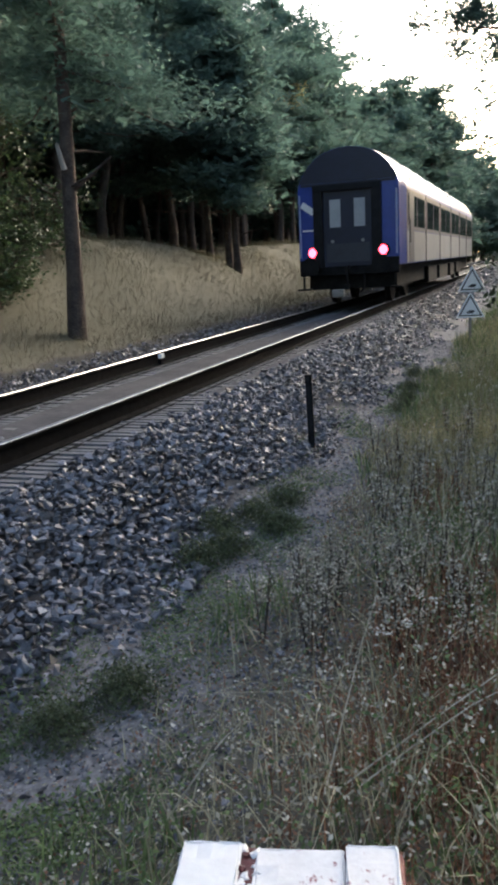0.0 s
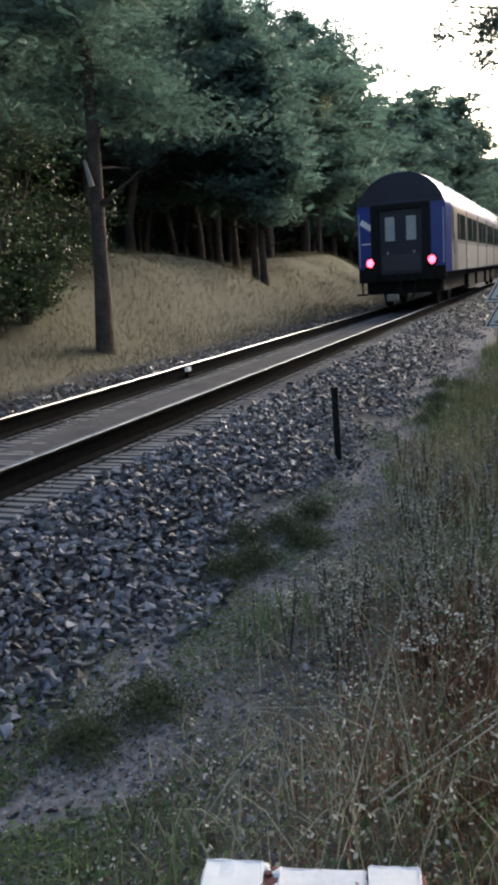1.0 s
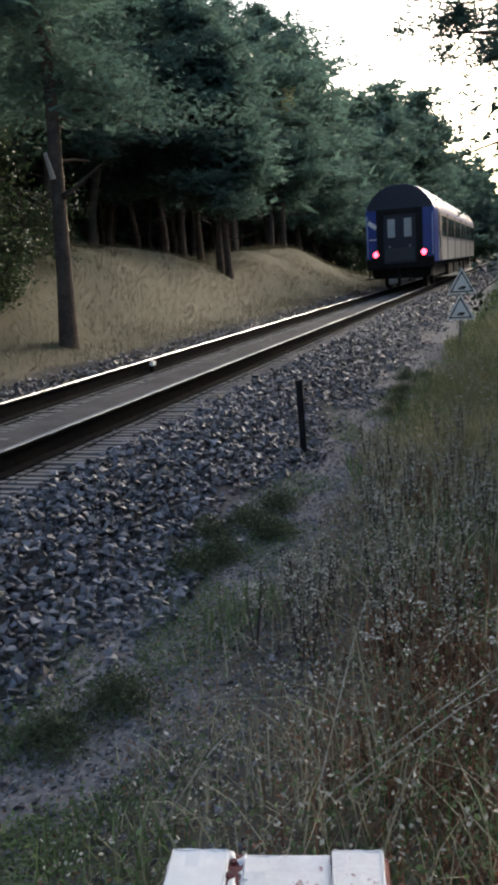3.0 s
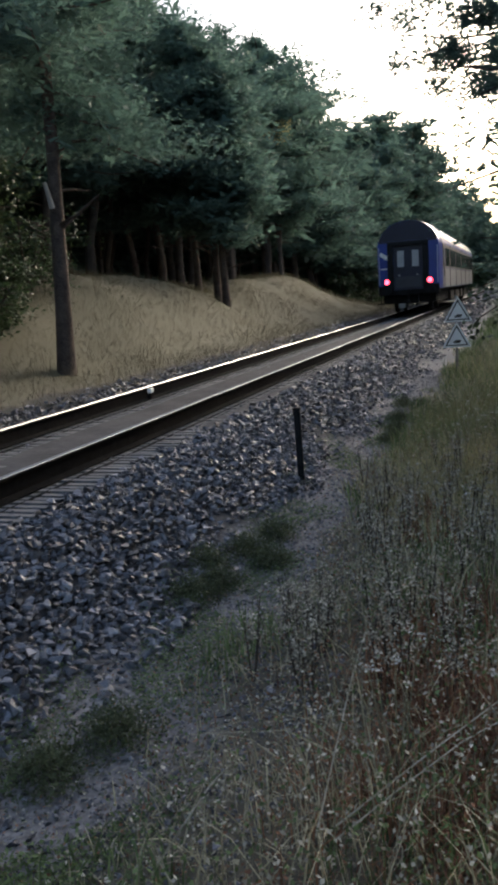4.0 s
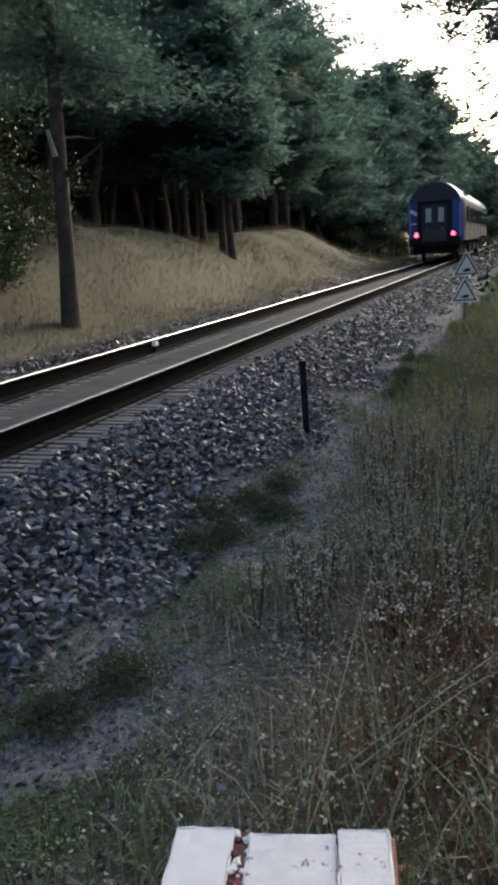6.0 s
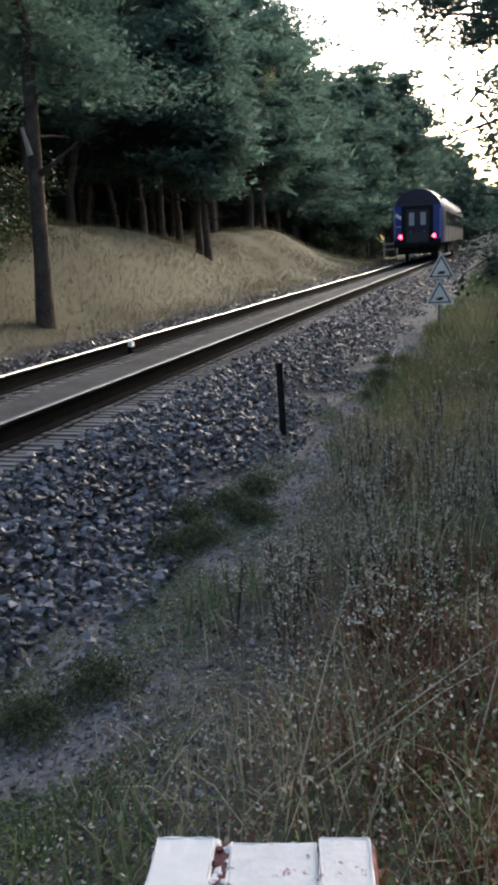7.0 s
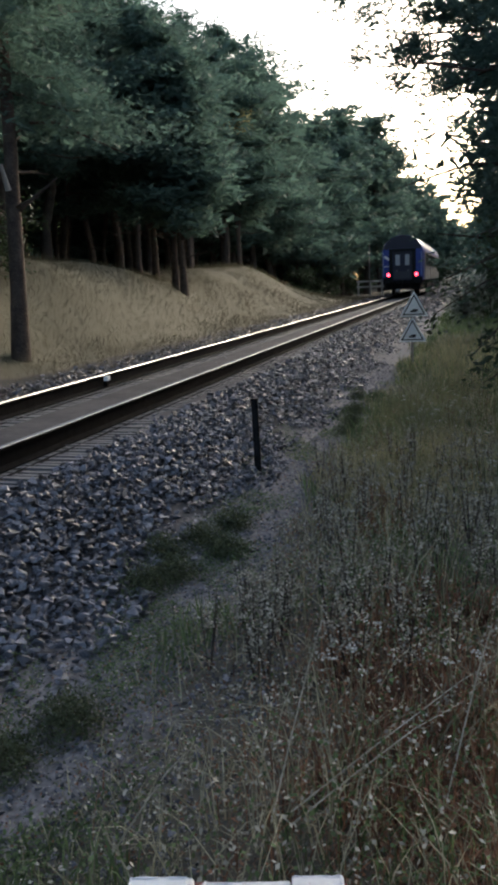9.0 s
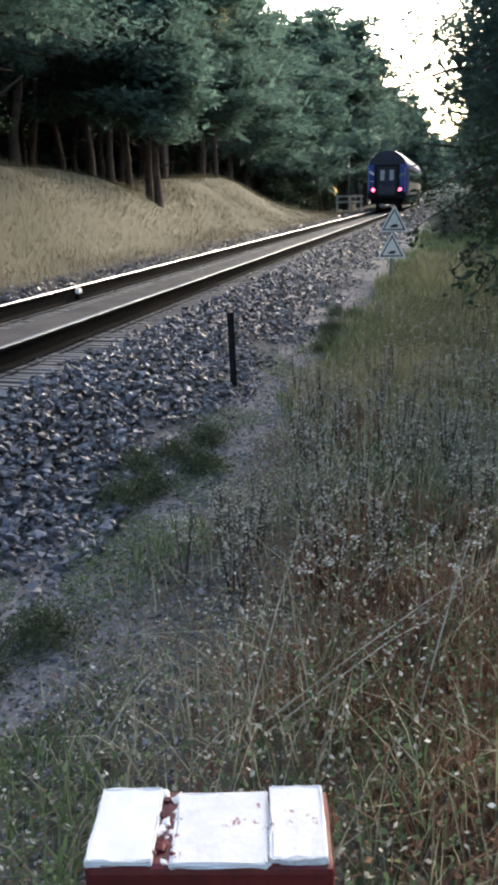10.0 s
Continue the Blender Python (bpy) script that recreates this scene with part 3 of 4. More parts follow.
def leafy(name, seed, height, spread, leaves, size, material, label, category, m, group="", base=0.15, stems=5, trunk_r=0.06, lean=(0, 0), arms=()):
    """A broadleaved bush or tree: several forked stems and leaves in uneven clumps."""
    rng = np.random.default_rng(seed)
    tree = thing(name, m, label, category, group)
    wood, tips, hung = Pile(), [], []
    for i in range(stems):
        a = rng.uniform(0, 6.28)
        top = np.array([math.cos(a) * spread * rng.uniform(0.2, 0.8) + lean[0], math.sin(a) * spread * rng.uniform(0.2, 0.8) + lean[1], height * rng.uniform(0.7, 1)])
        pts = np.array([top * s * np.array([s ** 0.6, s ** 0.6, 1]) + rng.normal(0, 0.04, 3) * (s > 0) for s in np.linspace(0, 1, 6)])
        pts[0] = (0.03 * math.cos(a), 0.03 * math.sin(a), -0.15)
        wood.add(*tube(pts, trunk_r * np.linspace(1, 0.15, 6), 6))
        for j in range(9):
            s = rng.uniform(base, 1)
            p0 = np.array([np.interp(s, np.linspace(0, 1, 6), pts[:, c]) for c in range(3)])
            b = rng.uniform(0, 6.28)
            p1 = p0 + np.array([math.cos(b), math.sin(b), rng.uniform(-0.15, 0.5)]) * spread * rng.uniform(0.3, 0.7)
            wood.add(*tube([p0, (p0 + p1) / 2 + np.array([0, 0, 0.05 * spread]), p1], [trunk_r * 0.35, trunk_r * 0.2, trunk_r * 0.06], 4))
            tips += [p1, (p0 + p1) / 2]
    for arm in arms:
        arm = np.array(arm, float)
        wood.add(*tube(arm, trunk_r * np.linspace(0.45, 0.08, len(arm)), 5))
        for s in np.linspace(0.35, 1.0, 9):
            p = np.array([np.interp(s, np.linspace(0, 1, len(arm)), arm[:, c]) for c in range(3)])
            q = p + rng.normal(0, 1, 3) * np.array([0.14, 0.14, 0.08]) + np.array([0, 0, -0.07])
            wood.add(*tube([p, (p + q) / 2, q], [0.006, 0.004, 0.002], 4))
            hung.append(np.array([q, q, (p + q) / 2])[rng.integers(0, 3, 22)] + rng.normal(0, 0.055, (22, 3)))
    tips = np.array(tips)
    c = tips[rng.integers(0, len(tips), leaves)] + rng.normal(0, 1, (leaves, 3)) * spread * np.array([0.15, 0.15, 0.10])
    c = np.concatenate([c] + hung)
    part_np("trunk", *wood.arrays(), M_BARK, tree, smooth=True)
    part_np("crown", *leaf_quads(c, size, size * 0.6, rng, 0.5, 0.2), material, tree)
    return tree


def on_ground(x, y, rz=0, dz=0.0):
    return pose(x, y, float(ground_z(x, y)) + dz, 0, 0, rz)


def build_forest():
    label = "tall Scots pine with bare lower trunk and blue-green crown"
    fine = [pine("pine_tree", 110 + i, h, bare, sp, 20000, (0.18, 0.064), label=label, m=on_ground(x, y), pad=0.28, limbs=46, inner=3400, coarse=(0.32, 0.12)) for i, (h, bare, sp, x, y) in enumerate((
        (10.6, 0.26, 2.9, -7.9, 15.5), (10.2, 0.22, 3.0, -8.2, 12.0), (10.9, 0.24, 3.0, -7.7, 19.4)))]
    thick = [pine("pine_tree", 100 + i, h, bare, sp, 11000, (0.23, 0.09), label=label, m=on_ground(x, y), pad=0.33, limbs=40, inner=1500, coarse=(0.6, 0.24)) for i, (h, bare, sp, x, y) in enumerate((
        (10.3, 0.24, 2.9, -7.9, 27.0), (9.8, 0.20, 3.0, -8.4, 31.0), (10.6, 0.27, 2.9, -8.0, 35.0), (10.2, 0.18, 3.1, -7.8, 39.5)))]
    distant = [pine("pine_tree", 140 + i, h, bare, 3.0, 4200, (0.42, 0.15), label=label, m=on_ground(x, y), pad=0.36, limbs=34, inner=900, coarse=(0.7, 0.3)) for i, (h, bare, x, y) in enumerate((
        (10.2, 0.22, -7.2, 56.0), (10.5, 0.2, -6.6, 62.0), (9.9, 0.18, -6.2, 68.0)))]
    low = [pine("pine_tree", 120 + i, h, 0.10, sp, 2400, (0.6, 0.28), label="dense young pine with branches down to the ground", m=on_ground(x, y), inner=500, coarse=(0.9, 0.4)) for i, (h, sp, x, y) in enumerate((
        (10.0, 3.4, -14.0, 18.0), (9.0, 3.2, -14.5, 25.0)))]
    rnd = random.Random(12)
    taken = [p.matrix_basis.translation.to_2d() for p in thick + fine + distant + low]

    def plant(kinds, x, y, s, apart=1.5):
        if min((q - Vector((x, y))).length for q in taken) > apart:
            copy_thing(rnd.choice(kinds), on_ground(x, y, rnd.uniform(0, 360)) @ Matrix.Scale(s, 4))
            taken.append(Vector((x, y)))

    def height(y):
        return float(np.interp(y, [30, 42, 47, 53, 73, 105], [1.02, 1.12, 1.34, 1.27, 1.46, 1.46]))

    for x0, step, y0, y1, kinds in ((-7.8, 3.0, 10.5, 100, thick), (-10.8, 5.2, 9, 100, thick), (-14.5, 3.4, 6, 100, low), (-19.0, 4.4, 6, 100, low)):
        y = y0
        while y < y1:
            far = smooth01(45, 85, np.float64(y))
            plant(fine if x0 > -8 and y < 25 else distant if kinds is thick and y > 52 else kinds, x0 + rnd.uniform(-0.9, 0.7) + 2.4 * far * (x0 > -12), y + rnd.uniform(-0.8, 0.8), rnd.uniform(0.94, 1.06) * height(y))
            y += step * (1 + 0.25 * far)
    # slim bare trunks inside the wood
    slim = pine("pine_tree", 131, 9.0, 0.55, 1.4, 1500, (0.4, 0.16), trunk_r=0.12, label="slim bare-stemmed pine inside the wood", m=on_ground(-9.4, 22.0), inner=200)
    for k in range(26):
        plant([slim], rnd.uniform(-12.5, -8.6), 14 + 36 * rnd.random(), rnd.uniform(0.9, 1.1), 0.7)
    # where the cutting closes, and the wood on the other side
    for k, x in enumerate(np.arange(-9, 16, 1.8)):
        tall = float(np.interp(x, [-9, -4.5, -1.5, 1, 16], [1.55, 1.4, 1.15, 0.75, 0.95]))
        plant(low, x, 111 + rnd.uniform(-3, 5), rnd.uniform(0.92, 1.05) * tall)
        plant(low, x + 1, 120 + rnd.uniform(-3, 5), rnd.uniform(0.95, 1.1) * tall)
    for y in range(42, 112, 5):
        plant(low, rnd.uniform(6.6, 8.6), y + rnd.uniform(-2, 2), rnd.uniform(0.8, 1.0))
        plant(low, rnd.uniform(12.0, 16.0), y + rnd.uniform(-2, 2), rnd.uniform(0.9, 1.1))
    # pines out of view around the camera, added to block side light
    for y in range(-28, 8, 5):
        plant(low, rnd.uniform(-10.5, -8.5), y, 1.15)
        plant(low, rnd.uniform(-15, -13), y + 2, 1.15)
        plant(low, rnd.uniform(11, 14), y, 1.0)
    for x, y in ((-8.6, 4.5), (-9.2, 8.2), (-8.8, 0.5)):
        plant(low, x, y, 1.2)


# ---- the train ----
LENGTH = 24.5


def coach_outline(half, z0, z1, crown):
    pts = [(half, z0), (half, z1)]
    for k in range(1, 12):
        a = math.pi / 2 * k / 12
        pts.append((half * math.cos(a) ** 0.9, z1 + (crown - z1) * math.sin(a) ** 1.2))
    pts.append((0, crown))
    return pts + [(-x, z) for x, z in pts[-2::-1]]


def build_wheelset(parent, y):
    w = bmesh.new()
    for s in (-1, 1):
        rod(w, (s * 0.69, y, 0.46), (s * 0.82, y, 0.46), 0.46, seg=24)
        rod(w, (s * 0.67, y, 0.46), (s * 0.70, y, 0.46), 0.49, seg=24)
    rod(w, (-0.9, y, 0.46), (0.9, y, 0.46), 0.08)
    part("wheelset", w, M_BLACK, parent)


def build_coach():
    """A blue-ended passenger coach; its rear end lies at y = 0."""
    c = thing("passenger_coach", pose(0, 0, 0), "dark blue passenger coach with grey sides and red tail lamps", "railway coach")
    side = coach_outline(1.38, 0.98, 2.86, 3.88)
    body = bmesh.new()
    rings = [[body.verts.new((x * s, y, z)) for x, z in side] for y, s in ((0.0, 0.93), (0.55, 1.0), (LENGTH - 0.55, 1.0), (LENGTH, 0.93))]
    for a, b in zip(rings, rings[1:]):
        for i in range(len(side) - 1):
            body.faces.new((a[i], a[i + 1], b[i + 1], b[i]))
        body.faces.new((a[-1], a[0], b[0], b[-1]))
    body.faces.new(rings[0][::-1])
    body.faces.new(rings[-1])
    bmesh.ops.recalc_face_normals(body, faces=body.faces)
    part("body", body, M_BLUE, c, "glossy dark blue paint")
    # roof skin with ribs, a little proud of the body
    roof = bmesh.new()
    arc = [(x * 1.006, z + 0.012) for x, z in side if z >= 3.02]
    r = [[roof.verts.new((x, y, z)) for x, z in arc] for y in (0.5, LENGTH - 0.5)]
    for i in range(len(arc) - 1):
        roof.faces.new((r[0][i], r[0][i + 1], r[1][i + 1], r[1][i]))
    bmesh.ops.solidify(roof, geom=roof.faces[:], thickness=0.01)
    rf = part("roof", roof, M_ROOF, c, "bare grey metal roof")
    for k in range(9):
        rib = bmesh.new()
        y = 1.5 + k * 2.65
        ra = [[rib.verts.new((x * q, y + dy, 3.0 + (z - 3.0) * q)) for x, z in arc] for dy, q in ((-0.05, 1.0), (-0.03, 1.025), (0.03, 1.025), (0.05, 1.0))]
        for a, b in zip(ra, ra[1:]):
            for i in range(len(arc) - 1):
                rib.faces.new((a[i], a[i + 1], b[i + 1], b[i]))
        part("roof_rib", rib, M_ROOF, rf)
    # sides: pale lower panels, brown-grey window band, pillars
    for s in (-1, 1):
        for k in range(6):
            y0 = 0.62 + k * 3.88
            y1 = y0 + 3.74
            x0, x1 = sorted((s * 1.372, s * 1.392))
            boxed("lower_panel", (x0, x1, y0, y1, 1.0, 1.80), M_GREY, c, 0.006, "pale grey lower panel")
            band = boxed("window_band", (x0, x1, y0, y1, 1.82, 2.84), M_BAND, c, 0.006, "grey-brown upper panel")
            for q in range(2):
                a = y0 + 0.22 + q * 1.7
                xg = sorted((s * 1.390, s * 1.398))
                boxed("window", (xg[0], xg[1], a, a + 1.55, 1.92, 2.70), M_GLASS, band, 0.0, "dark coach window")
            xp = sorted((s * 1.38, s * 1.402))
            boxed("pillar", (xp[0], xp[1], y1 + 0.01, y1 + 0.11, 0.99, 2.86), M_BLACK, c)
        xd = sorted((s * 1.36, s * 1.40))
        door = boxed("side_door", (xd[0], xd[1], 0.95, 1.85, 1.0, 2.82), M_BAND, c, 0.01)
        xh = sorted((s * 1.40, s * 1.43))
        boxed("door_handle", (xh[0], xh[1], 1.0, 1.03, 1.5, 2.1), M_STEEL, door)
    # rear end: gangway, doors, panes
    gang = part("gangway", box(box(box(bmesh.new(), -0.86, -0.62, -0.16, 0.0, 0.98, 2.90, 0.02), 0.62, 0.86, -0.16, 0.0, 0.98, 2.90, 0.02), -0.86, 0.86, -0.17, 0.0, 2.84, 3.0, 0.02), M_RUBBER, c, "black rubber gangway frame")
    door = part("end_door", box(bmesh.new(), -0.61, 0.61, -0.05, 0.02, 1.0, 2.86), M_NAVY, c, "dark navy end door")
    for x in (-0.31, 0.31):
        boxed("door_pane", (x - 0.14, x + 0.14, -0.066, -0.05, 1.96, 2.64), M_PANE, door, 0.006, "pale frosted door pane")
        part("door_knob", rod(bmesh.new(), (x * 1.25, -0.10, 1.62), (x * 1.25, -0.04, 1.62), 0.04), M_STEEL, door)
    boxed("kick_plate", (-0.55, 0.55, -0.064, -0.045, 1.1, 1.56), M_KICK, door, 0.005)
    dome = bmesh.new()
    arc = [(x * 0.93 * 0.995, z) for x, z in side if z >= 2.98]
    da = [dome.verts.new((x, -0.012, z * 0.998)) for x, z in arc]
    db = [dome.verts.new((x, 0.0, z * 0.998)) for x, z in arc]
    dome.faces.new(da)
    dome.faces.new(db[::-1])
    for i in range(len(arc)):
        j = (i + 1) % len(arc)
        dome.faces.new((da[i], db[i], db[j], da[j]))
    bmesh.ops.recalc_face_normals(dome, faces=dome.faces)
    part("end_dome", dome, M_NAVY, c, "dark navy end dome")
    boxed("end_header", (-1.2, 1.2, -0.024, 0.0, 2.99, 3.05), M_NAVY, c, 0.005)
    for x in (-0.89, 0.89):
        lamp = part("tail_lamp", rod(rod(bmesh.new(), (x, -0.10, 1.36), (x, 0.0, 1.36), 0.165, seg=20), (x, -0.13, 1.36), (x, -0.10, 1.36), 0.15, 0.165, seg=20), M_BLACK, c)
        lens = bmesh.new()
        bmesh.ops.create_uvsphere(lens, u_segments=16, v_segments=8, radius=0.12)
        bmesh.ops.transform(lens, matrix=Matrix.Translation((x, -0.13, 1.36)) @ Matrix.Diagonal((1, 0.4, 1, 1)), verts=lens.verts)
        part("lens", lens, M_TAIL, lamp, "glowing red lens")
        part("handrail", rod(bmesh.new(), (x * 1.38, -0.05, 1.25), (x * 1.38, -0.05, 2.8), 0.024), M_PALEBLUE, c, "pale blue handrail")
        bf = part("buffer", rod(rod(bmesh.new(), (x, -0.1, 1.02), (x, 0.05, 1.02), 0.14, 0.17, 16), (x, -0.42, 1.02), (x, -0.1, 1.02), 0.09, seg=14), M_BLACK, c)
        part("buffer_plate", rod(bmesh.new(), (x, -0.45, 1.02), (x, -0.42, 1.02), 0.23, seg=20), M_BLACK, bf)
        boxed("step", (x * 1.34 - 0.16, x * 1.34 + 0.16, -0.05, 0.3, 0.42, 0.46), M_BLACK, c, 0.005)
        boxed("step_bracket", (x * 1.34 - 0.02, x * 1.34 + 0.02, 0.0, 0.06, 0.44, 1.0), M_BLACK, c)
    # white marks on the rear panel
    boxed("white_mark", (-1.22, -0.84, -0.012, 0.004, 2.38, 2.54), M_WHITE, c, 0, "small white mark", pose(-1.03, 0, 2.46, 0, 35, 0) @ pose(1.03, 0, -2.46))
    boxed("white_mark", (-1.18, -0.90, -0.012, 0.004, 1.90, 1.94), M_WHITE, c, 0, "small white mark")
    # buffer beam, coupling, hoses
    boxed("buffer_beam", (-1.28, 1.28, -0.03, 0.25, 0.78, 1.18), M_BLACK, c, 0.02)
    hook = part("coupling_hook", rod(rod(bmesh.new(), (0, -0.3, 0.95), (0, 0.0, 0.98), 0.05), (0, -0.26, 0.5), (0, -0.28, 0.95), 0.035), M_BLACK, c)
    boxed("coupling_link", (-0.07, 0.07, -0.32, -0.22, 0.42, 0.55), M_BLACK, hook, 0.02)
    part("brake_hose", rod(rod(bmesh.new(), (0.4, -0.05, 0.85), (0.42, -0.18, 0.45), 0.025), (0.42, -0.18, 0.45), (0.3, -0.1, 0.32), 0.03), M_BLACK, c)
    boxed("coupling_socket", (-0.45, -0.12, -0.12, 0.05, 0.22, 0.42), M_STEEL, c, 0.03, "pale worn steel socket")
    boxed("underframe", (-1.12, 1.12, 0.3, LENGTH - 0.3, 0.42, 0.99), M_BLACK, c, 0.02)
    for k, (a, b) in enumerate(((6.2, 8.6), (9.4, 12.4), (13.4, 15.2), (16.2, 18.6))):
        for s in (-1, 1):
            x0, x1 = sorted((s * 0.75, s * 1.26))
            boxed("equipment_box", (x0, x1, a, b, 0.30 + 0.05 * (k % 2), 0.80), M_BLACK, c, 0.02)
    for y in (3.0, LENGTH - 3.0):
        bogie = boxed("bogie", (-0.65, 0.65, y - 1.7, y + 1.7, 0.38, 0.62), M_BLACK, c, 0.02)
        for s in (-1, 1):
            x0, x1 = sorted((s * 0.92, s * 1.08))
            boxed("bogie_frame", (x0, x1, y - 1.75, y + 1.75, 0.40, 0.66), M_BLACK, bogie, 0.03)
        for dy in (-1.25, 1.25):
            build_wheelset(bogie, y + dy)
    return c


TRAIN_ROWS = ((0.0, 20.3), (1.0, 23.95), (2.0, 27.55), (3.5, 33.1), (4.5, 36.7), (5.5, 40.2), (7.0, 46.0), (8.0, 50.1), (9.0, 54.0), (10.0, 57.6))
COACH = build_coach()


# ---- beside the track ----
def triangle(bm, cx, z0, width, height, y0, y1, round_to=0.0):
    pts = [(cx - width / 2, z0), (cx + width / 2, z0), (cx, z0 + height)]
    a = [bm.verts.new((x, y0, z)) for x, z in pts]
    b = [bm.verts.new((x, y1, z)) for x, z in pts]
    bm.faces.new(a)
    bm.faces.new(b[::-1])
    for i in range(3):
        bm.faces.new((a[i], b[i], b[(i + 1) % 3], a[(i + 1) % 3]))
    bmesh.ops.recalc_face_normals(bm, faces=bm.faces)
    return bm


def build_signs():
    x, y = 3.22, 17.0
    g = float(ground_z(x, y))
    s = thing("warning_sign", pose(x, y, g, 0, 0, 6), "two white triangular warning plates with black symbols on a post", "sign")
    part("post", rod(bmesh.new(), (0, 0.03, -0.2), (0, 0.03, 1.6), 0.028, seg=10), M_STEEL, s)
    for dx, z in ((0.03, 1.06), (0.0, 0.535)):
        plate = part("plate", triangle(bmesh.new(), dx, z, 0.58, 0.52, -0.012, 0.0), M_WHITE, s, "white triangular plate")
        part("black_rim", triangle(bmesh.new(), dx, z + 0.03, 0.475, 0.435, -0.017, -0.013), M_SIGNBLACK, plate)
        part("white_field", triangle(bmesh.new(), dx, z + 0.056, 0.385, 0.35, -0.022, -0.0175), M_WHITE, plate)
        mark = bmesh.new()
        box(mark, dx - 0.07, dx + 0.06, -0.027, -0.0225, z + 0.085, z + 0.125, 0.0)
        box(mark, dx - 0.03, dx + 0.08, -0.0265, -0.0222, z + 0.11, z + 0.15, 0.0)
        part("black_symbol", mark, M_SIGNBLACK, plate)


def build_post():
    x, y = 2.36, 7.48
    g = float(ground_z(x, y))
    p = thing("marker_post", pose(x, y, g, 0, -1.0, 10), "short dark tarred marker post standing in the ballast", "post")
    boxed("shaft", (-0.032, 0.032, -0.032, 0.032, -0.25, 0.07 - g), M_POST, p, 0.006)
    boxed("cap", (-0.036, 0.036, -0.036, 0.036, 0.07 - g, 0.09 - g), M_POST, p, 0.005)


def build_clip():
    c = thing("rail_clip", pose(-0.67, 10.44, -0.055), "small bright white marker clip on the rail", "clip")
    boxed("plate", (-0.03, 0.03, -0.05, 0.05, -0.035, 0.03), M_WHITE, c, 0.01)
    boxed("foot", (-0.05, 0.01, -0.03, 0.03, -0.12, -0.03), M_RAIL, c, 0.006)


def build_barrier():
    """The red-painted barrier block with three worn white top boards."""
    z = 0.104
    b = thing("barrier_post", pose(4.012, 1.155, 0, 0, 0, 12.5), "red barrier block with worn white painted top boards", "barrier")
    g = float(ground_z(4.012, 1.155))
    boxed("block", (-0.207, 0.212, -0.092, 0.090, z - 0.22, z - 0.010), M_RED, b, 0.012, "dark red painted block")
    for x0, x1, y0, y1, dz, tilt, material in ((-0.205, -0.094, -0.085, 0.085, 0.0, 0.0, M_WHITE), (-0.062, 0.100, -0.088, 0.078, -0.004, 0.8, M_CHIPPED), (0.106, 0.200, -0.082, 0.087, 0.002, 0.4, M_CHIPPED)):
        board = box(bmesh.new(), x0, x1, y0, y1, z - 0.013, z + dz, 0.004)
        bmesh.ops.subdivide_edges(board, edges=board.edges[:], cuts=3, use_grid_fill=True)
        rnd = random.Random(int((x0 + 1) * 100))
        for v in board.verts:
            edge = min(abs(v.co.x - x0), abs(v.co.x - x1), abs(v.co.y - y0), abs(v.co.y - y1)) < 0.012
            v.co += Vector((rnd.uniform(-1, 1), rnd.uniform(-1, 1), rnd.uniform(-1, 0.6))) * (0.0032 if edge else 0.0012)
        bmesh.ops.rotate(board, cent=((x0 + x1) / 2, 0, z), matrix=Matrix.Rotation(radians(-tilt), 3, "Y"), verts=board.verts)
        part("top_board", board, material, b, "worn white paint")
    for k in range(34):
        rnd = random.Random(k)
        flake = bmesh.new()
        bmesh.ops.create_icosphere(flake, subdivisions=1, radius=rnd.uniform(0.004, 0.012))
        for v in flake.verts:
            v.co *= rnd.uniform(0.4, 1.4)
            v.co.z *= 0.55
        fx = rnd.gauss(-0.078, 0.010) if k < 26 else 0.103
        bmesh.ops.translate(flake, vec=(fx, rnd.uniform(-0.085, 0.08), z - 0.008), verts=flake.verts)
        part("paint_flake", flake, M_CHIPPED if k % 3 else M_RED, b)
    boxed("leg", (-0.07, 0.07, -0.06, 0.06, g - 0.3, z - 0.2), M_RED, b, 0.01)


def build_fence():
    bays = 2
    for x, y, rz, w in ((-2.5, 65.0, 0, 0.95), (4.3, 62.0, -6, 1.0)):
        f = thing("white_railing", on_ground(x, y, rz), "white wooden railing at a crossing beside the track", "railing", "crossing railings")
        for k in range(bays + 1):
            boxed("post", (-bays * w + k * w - 0.06, -bays * w + k * w + 0.06, -0.05, 0.05, -0.2, 1.15), M_WOODWHITE, f, 0.01)
        for z in (0.55, 0.98):
            boxed("rail_board", (-bays * w - 0.15, 0.15, -0.08, -0.052, z, z + 0.14), M_WOODWHITE, f, 0.008)
    p = thing("crossing_pole", on_ground(-3.2, 62.5), "slim pale grey pole beside the railing", "pole")
    part("shaft", rod(bmesh.new(), (0, 0, -0.2), (0, 0, 3.9), 0.05, 0.04, 10), M_STEEL, p)
    part("foot", rod(bmesh.new(), (0, 0, -0.2), (0, 0, 0.12), 0.09, 0.08, 10), M_STEEL, p)


